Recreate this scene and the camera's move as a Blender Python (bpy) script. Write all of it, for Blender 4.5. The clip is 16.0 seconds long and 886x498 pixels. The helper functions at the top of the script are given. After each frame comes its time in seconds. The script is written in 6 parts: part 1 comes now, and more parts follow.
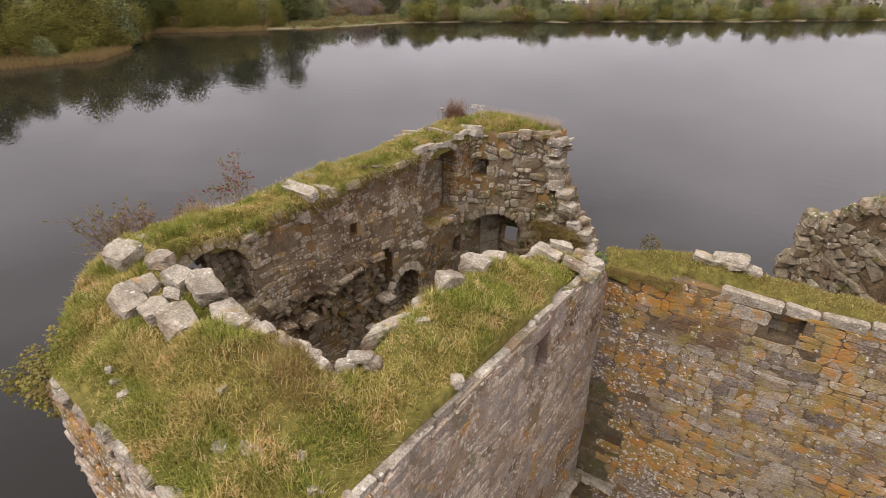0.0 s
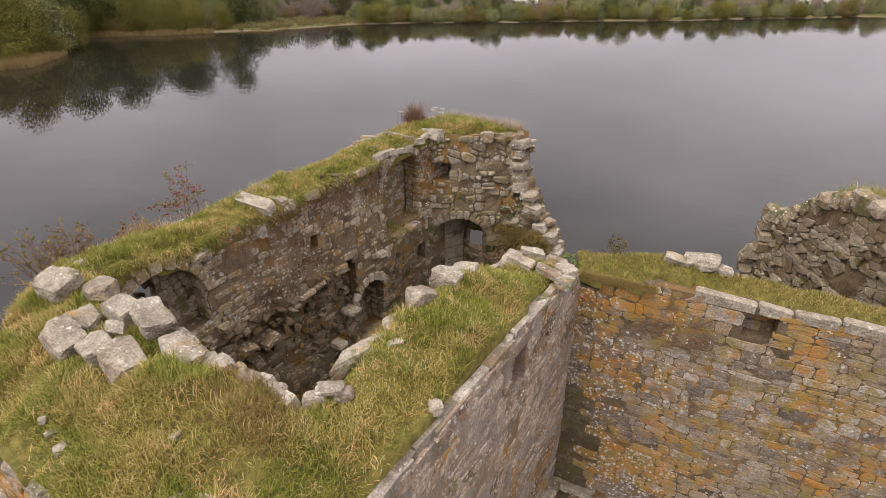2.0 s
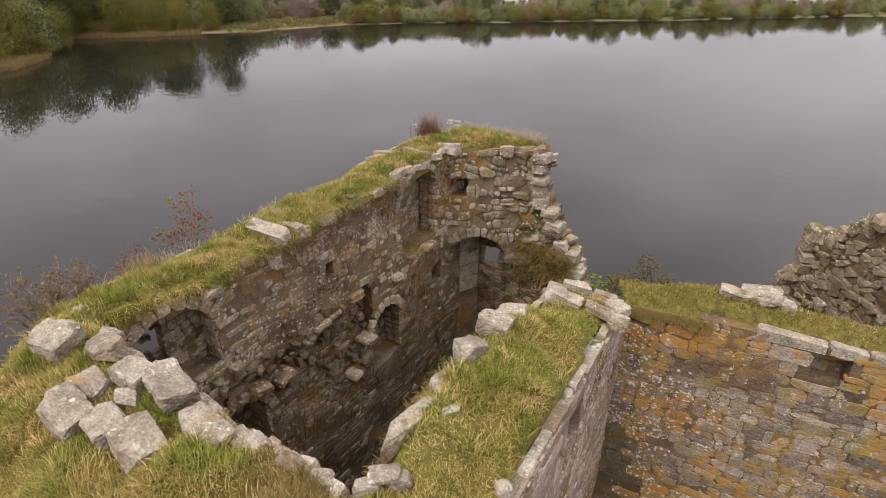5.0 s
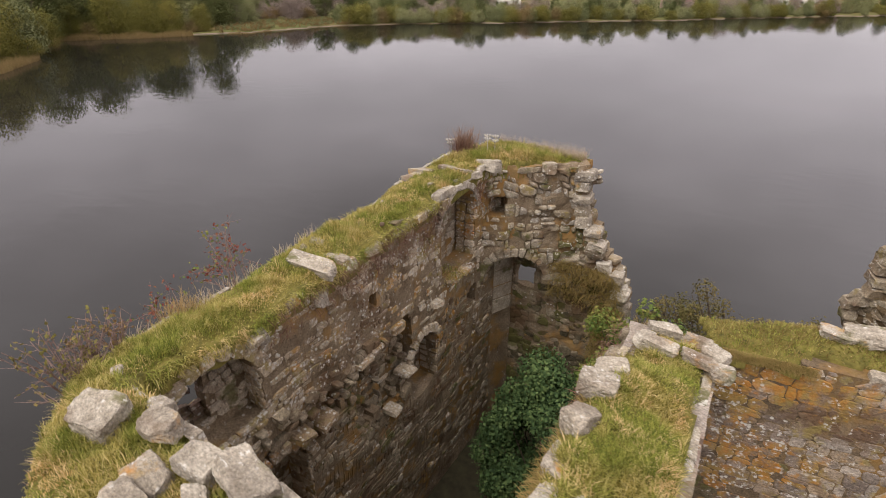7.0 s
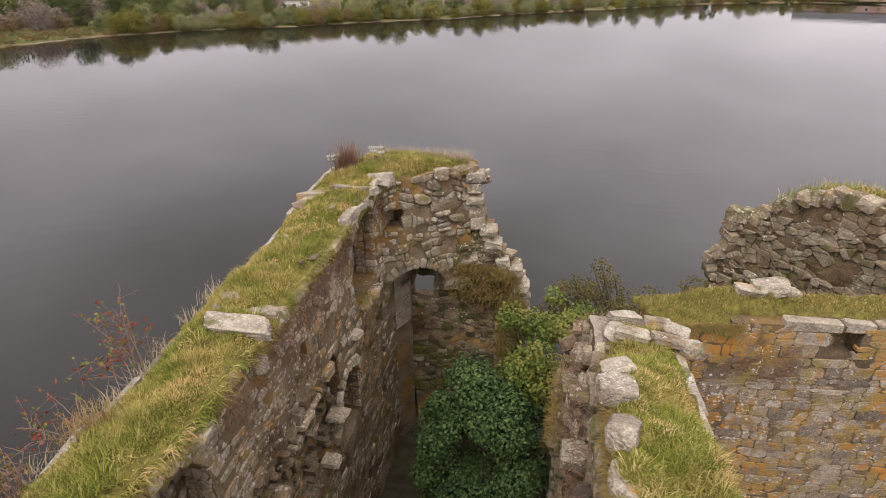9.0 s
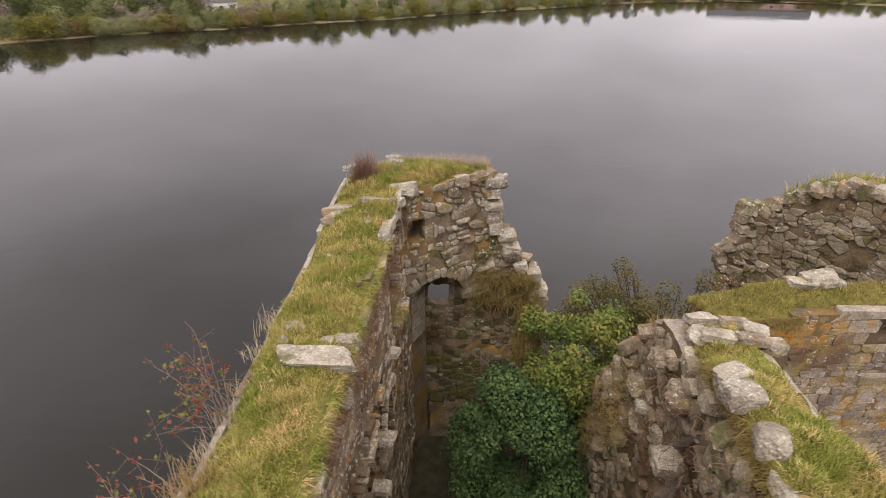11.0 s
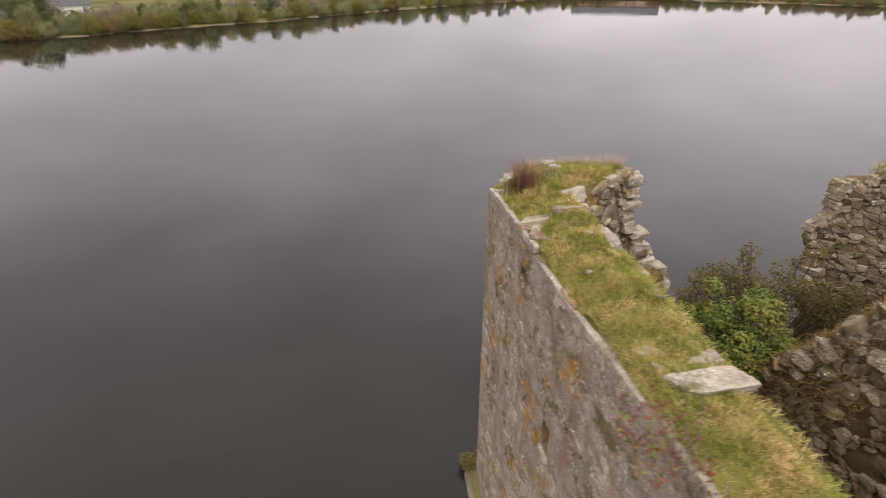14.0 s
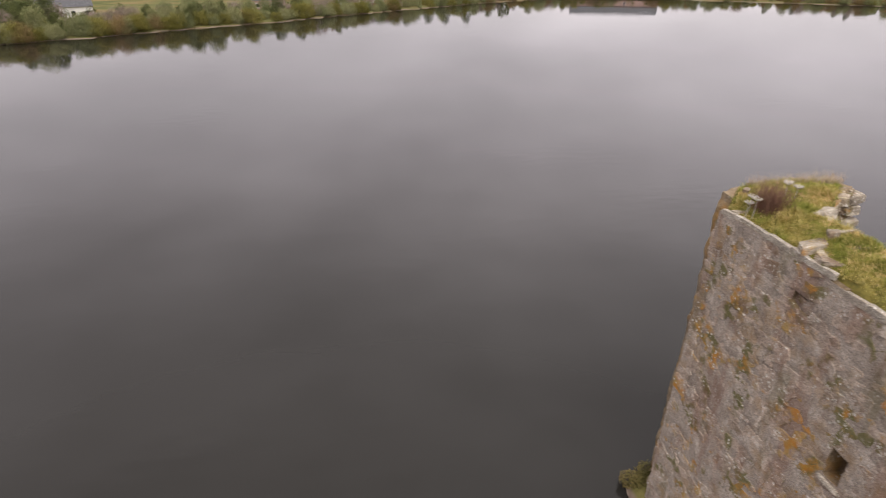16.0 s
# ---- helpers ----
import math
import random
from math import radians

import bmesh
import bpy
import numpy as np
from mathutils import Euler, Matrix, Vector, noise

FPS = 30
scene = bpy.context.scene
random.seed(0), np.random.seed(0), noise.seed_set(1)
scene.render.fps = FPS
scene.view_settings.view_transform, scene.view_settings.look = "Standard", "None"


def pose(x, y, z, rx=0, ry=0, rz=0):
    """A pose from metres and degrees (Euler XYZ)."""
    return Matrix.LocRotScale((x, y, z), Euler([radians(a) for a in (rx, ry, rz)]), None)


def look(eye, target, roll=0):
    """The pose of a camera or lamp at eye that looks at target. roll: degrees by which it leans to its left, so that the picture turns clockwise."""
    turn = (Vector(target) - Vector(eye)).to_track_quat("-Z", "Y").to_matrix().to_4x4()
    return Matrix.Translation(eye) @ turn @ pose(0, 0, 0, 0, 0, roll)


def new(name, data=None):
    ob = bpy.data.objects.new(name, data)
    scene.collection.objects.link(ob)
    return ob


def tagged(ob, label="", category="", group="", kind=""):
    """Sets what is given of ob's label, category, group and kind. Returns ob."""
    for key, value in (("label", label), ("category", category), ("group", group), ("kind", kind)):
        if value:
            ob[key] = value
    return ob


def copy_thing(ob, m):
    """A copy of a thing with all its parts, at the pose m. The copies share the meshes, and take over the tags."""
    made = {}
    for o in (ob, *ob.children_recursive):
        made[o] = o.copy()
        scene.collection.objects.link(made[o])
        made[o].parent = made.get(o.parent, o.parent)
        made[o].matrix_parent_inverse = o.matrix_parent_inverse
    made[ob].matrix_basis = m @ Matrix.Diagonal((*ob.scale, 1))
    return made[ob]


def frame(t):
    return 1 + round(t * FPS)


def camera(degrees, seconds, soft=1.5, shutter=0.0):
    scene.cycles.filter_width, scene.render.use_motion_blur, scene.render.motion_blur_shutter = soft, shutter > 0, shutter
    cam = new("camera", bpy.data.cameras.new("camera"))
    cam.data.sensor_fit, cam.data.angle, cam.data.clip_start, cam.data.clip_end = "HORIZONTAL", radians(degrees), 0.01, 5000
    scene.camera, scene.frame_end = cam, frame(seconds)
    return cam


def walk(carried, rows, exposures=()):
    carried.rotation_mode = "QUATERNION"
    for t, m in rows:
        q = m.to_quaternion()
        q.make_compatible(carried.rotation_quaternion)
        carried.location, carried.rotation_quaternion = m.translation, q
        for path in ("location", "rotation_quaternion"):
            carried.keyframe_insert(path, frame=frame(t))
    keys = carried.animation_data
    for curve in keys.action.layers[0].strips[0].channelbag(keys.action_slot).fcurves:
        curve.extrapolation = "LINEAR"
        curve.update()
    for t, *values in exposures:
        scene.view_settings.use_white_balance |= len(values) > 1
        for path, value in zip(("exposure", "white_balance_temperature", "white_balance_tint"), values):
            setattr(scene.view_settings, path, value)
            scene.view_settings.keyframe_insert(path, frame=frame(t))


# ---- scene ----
cam = camera(79.4, 16.0, soft=0.9, shutter=0.5)
METRES, EYE, TILT, LEAN, TURN = 20.0, 15.2, -28.0, 0.0, 39.0
ROWS = [
    (0.0, 0.0, 0.0, 0.0, 0.0, 0.0, -0.0),
    (0.5, -0.0009, 0.0031, 0.0006, -2.01, -0.01, 1.09),
    (1.0, -0.0032, 0.0098, 0.0033, -3.35, -0.02, 1.81),
    (1.5, -0.0057, 0.0181, 0.0074, -3.9, -0.02, 2.14),
    (2.0, -0.0062, 0.0221, 0.0098, -4.23, -0.01, 2.3),
    (2.5, -0.0059, 0.0238, 0.011, -4.56, -0.03, 2.47),
    (3.0, -0.0085, 0.0289, 0.0143, -4.79, -0.05, 2.59),
    (3.5, -0.0144, 0.0363, 0.0199, -4.99, -0.06, 2.68),
    (4.0, -0.0226, 0.0458, 0.0273, -5.11, -0.07, 2.75),
    (6.5, -0.0779, 0.1047, 0.0647, -5.7, -0.13, 3.06),
    (7.0, -0.0962, 0.1181, 0.0748, -6.18, -0.15, 3.32),
    (7.5, -0.1181, 0.1334, 0.0837, -9.11, -0.35, 4.92),
    (8.0, -0.1438, 0.1498, 0.0927, -17.01, -1.28, 9.03),
    (10.5, -0.2295, 0.2153, 0.1302, -28.68, -3.54, 14.41),
    (11.0, -0.2566, 0.2376, 0.1424, -31.58, -4.29, 15.65),
    (11.5, -0.287, 0.2637, 0.156, -34.84, -5.21, 17.0),
    (12.0, -0.3213, 0.294, 0.1716, -39.1, -6.53, 18.66),
    (12.5, -0.3576, 0.3282, 0.1888, -42.04, -7.45, 19.68),
    (13.0, -0.3961, 0.3664, 0.209, -43.21, -7.88, 20.05),
    (13.5, -0.4352, 0.4085, 0.2305, -43.93, -8.11, 20.25),
    (14.0, -0.4743, 0.4533, 0.2532, -44.39, -8.26, 20.39),
    (14.5, -0.5151, 0.5011, 0.2774, -44.64, -8.35, 20.5),
    (15.0, -0.5564, 0.5509, 0.303, -44.9, -8.44, 20.57),
    (15.5, -0.5987, 0.6018, 0.3348, -45.04, -8.53, 20.59),
    (16.0, -0.6431, 0.6504, 0.3777, -45.5, -8.71, 20.78),
]
walk(cam, [(t, pose(0, 0, EYE, TILT, LEAN, TURN) @ pose(METRES * x, METRES * y, METRES * z, 90 + pitch, roll, yaw)) for t, x, y, z, yaw, pitch, roll in ROWS])

# ---- world, sun, exposure ----
W = bpy.data.worlds.new("overcast")
scene.world = W
W.use_nodes = True
wn, wl = W.node_tree.nodes, W.node_tree.links
wn.clear()
sky = wn.new("ShaderNodeTexSky")
sky.sky_type, sky.sun_disc = "NISHITA", False
sky.sun_elevation, sky.sun_rotation = radians(58), radians(193)
tc = wn.new("ShaderNodeTexCoord")
sep = wn.new("ShaderNodeSeparateXYZ")
wl.new(tc.outputs["Generated"], sep.inputs[0])
hgt = wn.new("ShaderNodeValToRGB")          # cloud deck, brighter overhead
hgt.color_ramp.elements[0].position, hgt.color_ramp.elements[0].color = 0.0, (0.62, 0.558, 0.578, 1)
hgt.color_ramp.elements[1].position, hgt.color_ramp.elements[1].color = 0.8, (0.98, 0.905, 0.9, 1)
e = hgt.color_ramp.elements.new(0.3)
e.color = (0.94, 0.852, 0.89, 1)
wl.new(sep.outputs["Z"], hgt.inputs[0])
mp = wn.new("ShaderNodeMapping")
mp.inputs["Scale"].default_value = (1.3, 1.3, 3.4)
wl.new(tc.outputs["Generated"], mp.inputs[0])
cn = wn.new("ShaderNodeTexNoise")
cn.inputs["Scale"].default_value, cn.inputs["Detail"].default_value = 2.4, 5
wl.new(mp.outputs[0], cn.inputs["Vector"])
cr = wn.new("ShaderNodeMapRange")
cr.inputs["From Min"].default_value, cr.inputs["From Max"].default_value = 0.3, 0.72
cr.inputs["To Min"].default_value, cr.inputs["To Max"].default_value = 0.82, 1.13
wl.new(cn.outputs["Fac"], cr.inputs["Value"])
cloud = wn.new("ShaderNodeVectorMath")
cloud.operation = "SCALE"
wl.new(hgt.outputs[0], cloud.inputs[0])
wl.new(cr.outputs[0], cloud.inputs["Scale"])
skyb = wn.new("ShaderNodeVectorMath")
skyb.operation = "SCALE"
skyb.inputs["Scale"].default_value = 0.1
wl.new(sky.outputs[0], skyb.inputs[0])
blend = wn.new("ShaderNodeMix")
blend.data_type = "RGBA"
blend.inputs["Factor"].default_value = 0.93
wl.new(skyb.outputs[0], blend.inputs["A"])
glow = wn.new("ShaderNodeVectorMath")            # thinner cloud in the north
glow.operation = "DOT_PRODUCT"
SUN_WAY = Vector((-0.12, -0.52, 0.85)).normalized()
glow.inputs[1].default_value = Vector((0.03, 0.79, 0.61)).normalized()
wl.new(tc.outputs["Generated"], glow.inputs[0])
gr = wn.new("ShaderNodeMapRange")
gr.interpolation_type = "SMOOTHSTEP"
gr.inputs["From Min"].default_value, gr.inputs["From Max"].default_value = 0.87, 1.0
gr.inputs["To Min"].default_value, gr.inputs["To Max"].default_value = 1.0, 1.33
wl.new(glow.outputs["Value"], gr.inputs["Value"])
lit = wn.new("ShaderNodeVectorMath")
lit.operation = "SCALE"
wl.new(cloud.outputs[0], lit.inputs[0])
wl.new(gr.outputs[0], lit.inputs["Scale"])
east = wn.new("ShaderNodeVectorMath")            # and a wide pale patch low in the north-east
east.operation = "DOT_PRODUCT"
east.inputs[1].default_value = Vector((0.506, 0.723, 0.469)).normalized()
wl.new(tc.outputs["Generated"], east.inputs[0])
er = wn.new("ShaderNodeMapRange")
er.interpolation_type = "SMOOTHSTEP"
er.inputs["From Min"].default_value, er.inputs["From Max"].default_value = 0.8, 1.0
er.inputs["To Min"].default_value, er.inputs["To Max"].default_value = 1.0, 1.3
wl.new(east.outputs["Value"], er.inputs["Value"])
pale = wn.new("ShaderNodeVectorMath")
pale.operation = "SCALE"
wl.new(lit.outputs[0], pale.inputs[0])
wl.new(er.outputs[0], pale.inputs["Scale"])
wl.new(pale.outputs[0], blend.inputs["B"])
bg = wn.new("ShaderNodeBackground")
bg.inputs["Strength"].default_value = 1.38
wl.new(blend.outputs["Result"], bg.inputs["Color"])
wo = wn.new("ShaderNodeOutputWorld")
wl.new(bg.outputs[0], wo.inputs["Surface"])

sun = new("sun", bpy.data.lights.new("sun", "SUN"))
sun.data.energy, sun.data.angle, sun.data.color = 2.6, radians(40), (1.0, 0.95, 0.88)
sun.matrix_world = look(60 * SUN_WAY, (0, 0, 0))
scene.view_settings.exposure = 0.0


# ---- small tools ----
rng = np.random.default_rng(7)


def vnoise(p, scale, seed=0):
    """Smooth value noise, 0 to 1, for an (n, 3) array of places."""
    q = np.atleast_2d(np.asarray(p, float)) * scale + seed * 17.31
    i = np.floor(q).astype(np.int64)
    f = q - i
    f = f * f * (3 - 2 * f)
    out = 0
    for a in (0, 1):
        for b in (0, 1):
            for c in (0, 1):
                h = (i[:, 0] + a) * 374761393 + (i[:, 1] + b) * 668265263 + (i[:, 2] + c) * 2147483647 + seed * 144269
                h = (h ^ (h >> 13)) * 1274126177
                h = ((h ^ (h >> 16)) & 0xFFFF) / 65535.0
                out = out + h * (f[:, 0] if a else 1 - f[:, 0]) * (f[:, 1] if b else 1 - f[:, 1]) * (f[:, 2] if c else 1 - f[:, 2])
    return out


def mesh(name, verts, faces, material=None, smooth=False):
    me = bpy.data.meshes.new(name)
    me.from_pydata([tuple(v) for v in verts], [], [tuple(f) for f in faces])
    if material:
        me.materials.append(material)
    if smooth:
        me.polygons.foreach_set("use_smooth", np.ones(len(me.polygons), bool))
    me.update()
    return me


def fast_mesh(name, verts, loops, starts, material=None, smooth=False):
    """A mesh from flat arrays: vertices (n, 3), loop vertex numbers, first loop of each face."""
    me = bpy.data.meshes.new(name)
    me.vertices.add(len(verts))
    me.vertices.foreach_set("co", np.asarray(verts, np.float32).ravel())
    me.loops.add(len(loops))
    me.loops.foreach_set("vertex_index", np.asarray(loops, np.int32))
    me.polygons.add(len(starts))
    me.polygons.foreach_set("loop_start", np.asarray(starts, np.int32))
    if material:
        me.materials.append(material)
    if smooth:
        me.polygons.foreach_set("use_smooth", np.ones(len(starts), bool))
    me.update(calc_edges=True)
    me.validate()
    return me


def part(name, me, parent, label=""):
    if isinstance(me, bmesh.types.BMesh):
        bm, me = me, bpy.data.meshes.new(name)
        bm.to_mesh(me)
        bm.free()
    ob = new(name, me)
    ob.parent = parent
    return tagged(ob, label) if label else ob


def smoothstep(a, b, x):
    t = np.clip((np.asarray(x, float) - a) / (b - a), 0, 1)
    return t * t * (3 - 2 * t)


# ---- materials ----
class Graph:
    """A short way to write node materials."""

    def __init__(self, name):
        self.m = bpy.data.materials.new(name)
        self.m.use_nodes = True
        self.t = self.m.node_tree
        self.t.nodes.clear()
        self.bsdf = self.t.nodes.new("ShaderNodeBsdfPrincipled")
        out = self.t.nodes.new("ShaderNodeOutputMaterial")
        self.t.links.new(self.bsdf.outputs[0], out.inputs[0])
        self.pos = self.t.nodes.new("ShaderNodeNewGeometry")

    def put(self, socket, value):
        if isinstance(value, bpy.types.NodeSocket):
            self.t.links.new(value, socket)
        else:
            socket.default_value = value

    def noise(self, scale, detail=4.0, rough=0.55, vec=None):
        n = self.t.nodes.new("ShaderNodeTexNoise")
        n.inputs["Scale"].default_value, n.inputs["Detail"].default_value, n.inputs["Roughness"].default_value = scale, detail, rough
        self.t.links.new(vec or self.pos.outputs["Position"], n.inputs["Vector"])
        return n.outputs["Fac"]

    def cells(self, scale, vec=None, feature="F1"):
        n = self.t.nodes.new("ShaderNodeTexVoronoi")
        n.feature = feature
        n.inputs["Scale"].default_value = scale
        self.t.links.new(vec or self.pos.outputs["Position"], n.inputs["Vector"])
        return n.outputs["Distance"]

    def stretch(self, sx, sy, sz):
        n = self.t.nodes.new("ShaderNodeMapping")
        n.inputs["Scale"].default_value = (sx, sy, sz)
        self.t.links.new(self.pos.outputs["Position"], n.inputs[0])
        return n.outputs[0]

    def math(self, op, a, b=0.0):
        n = self.t.nodes.new("ShaderNodeMath")
        n.operation = op
        self.put(n.inputs[0], a)
        self.put(n.inputs[1], b)
        return n.outputs[0]

    def span(self, v, a, b, lo=0.0, hi=1.0):
        n = self.t.nodes.new("ShaderNodeMapRange")
        n.interpolation_type = "SMOOTHSTEP"
        for k, w in zip(("From Min", "From Max", "To Min", "To Max"), (a, b, lo, hi)):
            n.inputs[k].default_value = w
        self.put(n.inputs["Value"], v)
        return n.outputs[0]

    def mix(self, f, a, b, kind="MIX"):
        n = self.t.nodes.new("ShaderNodeMix")
        n.data_type, n.blend_type = "RGBA", kind
        self.put(n.inputs["Factor"], f)
        for k, v in (("A", a), ("B", b)):
            self.put(n.inputs[k], v if isinstance(v, bpy.types.NodeSocket) else (*v, 1))
        return n.outputs["Result"]

    def ramp(self, v, *stops):
        n = self.t.nodes.new("ShaderNodeValToRGB")
        r = n.color_ramp
        while len(r.elements) < len(stops):
            r.elements.new(0.5)
        for el, (p, c) in zip(r.elements, stops):
            el.position, el.color = p, (*c, 1)
        self.put(n.inputs[0], v)
        return n.outputs[0]

    def rand(self):
        """One random number for each piece, whether it is an object or an island of a joined mesh."""
        o = self.t.nodes.new("ShaderNodeObjectInfo")
        return self.math("FRACT", self.math("ADD", o.outputs["Random"], self.pos.outputs["Random Per Island"]))

    def done(self, colour, rough=0.9, bump=None, strength=0.4, dist=0.02, spec=0.3):
        self.put(self.bsdf.inputs["Base Color"], colour)
        self.put(self.bsdf.inputs["Roughness"], rough)
        self.bsdf.inputs["Specular IOR Level"].default_value = spec
        if bump is not None:
            b = self.t.nodes.new("ShaderNodeBump")
            b.inputs["Strength"].default_value, b.inputs["Distance"].default_value = strength, dist
            self.put(b.inputs["Height"], bump)
            self.t.links.new(b.outputs[0], self.bsdf.inputs["Normal"])
        return self.m


def stone_material(name, tones, orange=0.0, white=0.0, brown=0.0, moss=0.0, gain=1.0, streak=0.0, ochre=0.0, dots=0.0):
    """Weathered rubble stone: tone by piece, grain, crustose lichens in white and orange, brown stain, moss."""
    g = Graph(name)
    n = len(tones)
    r = g.rand()
    c = g.ramp(r, *[(i / (n - 1), tuple(gain * x for x in t)) for i, t in enumerate(tones)])
    c = g.mix(1.0, c, g.ramp(g.noise(34, 7, 0.75), (0.3, (0.42, 0.41, 0.4)), (0.5, (1.0, 1.0, 1.0)), (0.7, (1.6, 1.57, 1.52))), "MULTIPLY")
    c = g.mix(1.0, c, g.ramp(g.noise(8, 6, 0.7), (0.3, (0.7, 0.66, 0.6)), (0.7, (1.3, 1.3, 1.28))), "MULTIPLY")
    c = g.mix(1.0, c, g.ramp(g.noise(1.9, 4), (0.3, (0.7, 0.67, 0.64)), (0.7, (1.25, 1.23, 1.2))), "MULTIPLY")
    if brown:
        c = g.mix(g.math("MULTIPLY", g.span(g.noise(0.8, 5), 0.62 - 0.25 * brown, 0.75 - 0.2 * brown), 0.75), c, (0.12, 0.065, 0.032))
    if moss:
        c = g.mix(g.math("MULTIPLY", g.span(g.noise(1.3, 6, 0.6), 0.66 - 0.25 * moss, 0.74 - 0.22 * moss), 0.8), c, (0.105, 0.1, 0.028))
    if streak:
        c = g.mix(g.math("MULTIPLY", g.span(g.noise(1.6, 5, 0.6, g.stretch(1.0, 1.0, 0.22)), 0.5, 0.66), 0.7 * streak), c, (0.2, 0.1, 0.065))
        c = g.mix(g.math("MULTIPLY", g.span(g.noise(1.1, 5, 0.6, g.stretch(1.3, 1.3, 0.4)), 0.55, 0.68), 0.6 * streak), c, (0.11, 0.1, 0.04))
    if ochre:                                                # dull yellow-green crust in small patches
        c = g.mix(g.math("MULTIPLY", g.span(g.noise(2.4, 7, 0.7), 0.6 - 0.12 * ochre, 0.7 - 0.12 * ochre), 0.75), c, (0.27, 0.21, 0.07))
    if orange:
        big = g.noise(0.75, 3)
        fine = g.noise(4.5, 7, 0.68)
        own = g.math("MULTIPLY", g.math("FRACT", g.math("MULTIPLY", r, 7.3)), 0.045)        # some stones take more than others
        o = g.span(g.math("ADD", own, g.math("ADD", g.math("MULTIPLY", big, 0.5), g.math("MULTIPLY", fine, 0.42))), 0.575 - 0.155 * orange, 0.665 - 0.155 * orange)
        oc = g.ramp(g.noise(2.6, 5, 0.7), (0.3, (0.2, 0.14, 0.045)), (0.46, (0.34, 0.22, 0.06)), (0.56, (0.42, 0.2, 0.035)), (0.7, (0.46, 0.17, 0.02)))
        c = g.mix(g.math("MULTIPLY", o, 0.8), c, oc)
    if white:
        w = g.math("MULTIPLY", g.span(g.noise(13, 6, 0.65), 0.62 - 0.06 * white, 0.67 - 0.06 * white), g.span(g.noise(1.7, 4), 0.6 - 0.2 * white, 0.72 - 0.18 * white))
        spot = g.math("MULTIPLY", g.span(g.math("ADD", g.cells(7.5), g.math("MULTIPLY", g.noise(40, 3), 0.25)), 0.3, 0.38, 1.0, 0.0), g.span(g.noise(1.1, 3), 0.66 - 0.2 * white, 0.74 - 0.18 * white))
        w = g.math("MAXIMUM", w, spot)
        c = g.mix(g.math("MULTIPLY", w, 0.9), c, (0.6, 0.57, 0.52))
    if dots:                                                 # round white lichens, a few centimetres across
        d = g.math("ADD", g.cells(9.0), g.math("MULTIPLY", g.noise(30, 3), 0.3))
        c = g.mix(g.math("MULTIPLY", g.math("MULTIPLY", g.span(d, 0.36, 0.42, 1.0, 0.0), g.span(g.noise(1.0, 4), 0.56 - 0.12 * dots, 0.62 - 0.12 * dots)), 0.9), c, (0.56, 0.535, 0.48))
    bump = g.math("ADD", g.math("MULTIPLY", g.noise(9, 8, 0.7), 1.0), g.math("MULTIPLY", g.cells(22), 0.35))
    return g.done(c, 0.95, bump, 0.85, 0.035, 0.2)


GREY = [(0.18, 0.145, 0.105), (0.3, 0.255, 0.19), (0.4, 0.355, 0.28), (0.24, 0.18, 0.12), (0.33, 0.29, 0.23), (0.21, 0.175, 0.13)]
CURTAIN = [(0.17, 0.14, 0.125), (0.38, 0.34, 0.305), (0.24, 0.19, 0.145), (0.46, 0.425, 0.385), (0.2, 0.17, 0.16), (0.34, 0.27, 0.19), (0.29, 0.25, 0.23)]
MAUVE = [(0.23, 0.18, 0.145), (0.29, 0.24, 0.2), (0.34, 0.29, 0.25), (0.25, 0.19, 0.145)]
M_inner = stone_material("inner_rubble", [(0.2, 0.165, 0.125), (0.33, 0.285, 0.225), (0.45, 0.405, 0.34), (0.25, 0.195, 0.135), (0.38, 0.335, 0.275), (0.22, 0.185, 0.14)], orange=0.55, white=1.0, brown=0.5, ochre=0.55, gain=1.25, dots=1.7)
M_north = stone_material("north_rubble", [(0.15, 0.125, 0.095), (0.29, 0.255, 0.205), (0.38, 0.35, 0.3), (0.22, 0.175, 0.12), (0.31, 0.27, 0.215), (0.19, 0.16, 0.12)], orange=0.12, white=0.8, ochre=0.4, moss=0.5, brown=0.5, gain=1.15)
M_outer = stone_material("harled_rubble", MAUVE, orange=0.5, white=1.1, dots=1.2, brown=0.55, moss=0.3, gain=1.45)
M_smooth = stone_material("flush_rubble", [(0.25, 0.205, 0.175), (0.34, 0.29, 0.26), (0.29, 0.24, 0.21), (0.38, 0.335, 0.305)], orange=0.5, white=0.7, brown=0.25, moss=0.6, gain=1.14, streak=0.6, dots=0.4)
M_ledge = stone_material("ledge_stone", [(0.31, 0.285, 0.255), (0.38, 0.355, 0.325), (0.34, 0.31, 0.28)], white=0.6, moss=0.3, gain=0.95)
M_curtain = stone_material("lichen_rubble", CURTAIN, orange=0.68, white=0.62, brown=0.35, ochre=0.65, gain=0.98)
# dark mossy stone; on the north wall its dark tone stands for shade
M_moss_shade = stone_material("moss_shade_rubble", [(0.085, 0.075, 0.05), (0.14, 0.12, 0.085), (0.11, 0.095, 0.06)], moss=0.8, brown=0.4, white=0.2)
M_damp = stone_material("damp_rubble", [(0.15, 0.12, 0.1), (0.26, 0.215, 0.19), (0.2, 0.16, 0.135)], orange=0.95, white=1.15, brown=0.5, moss=0.25, dots=0.45)
M_far = stone_material("mossy_rubble", GREY, orange=0.1, white=0.6, moss=0.6, brown=0.35, gain=0.8)
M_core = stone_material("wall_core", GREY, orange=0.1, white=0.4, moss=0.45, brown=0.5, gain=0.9)
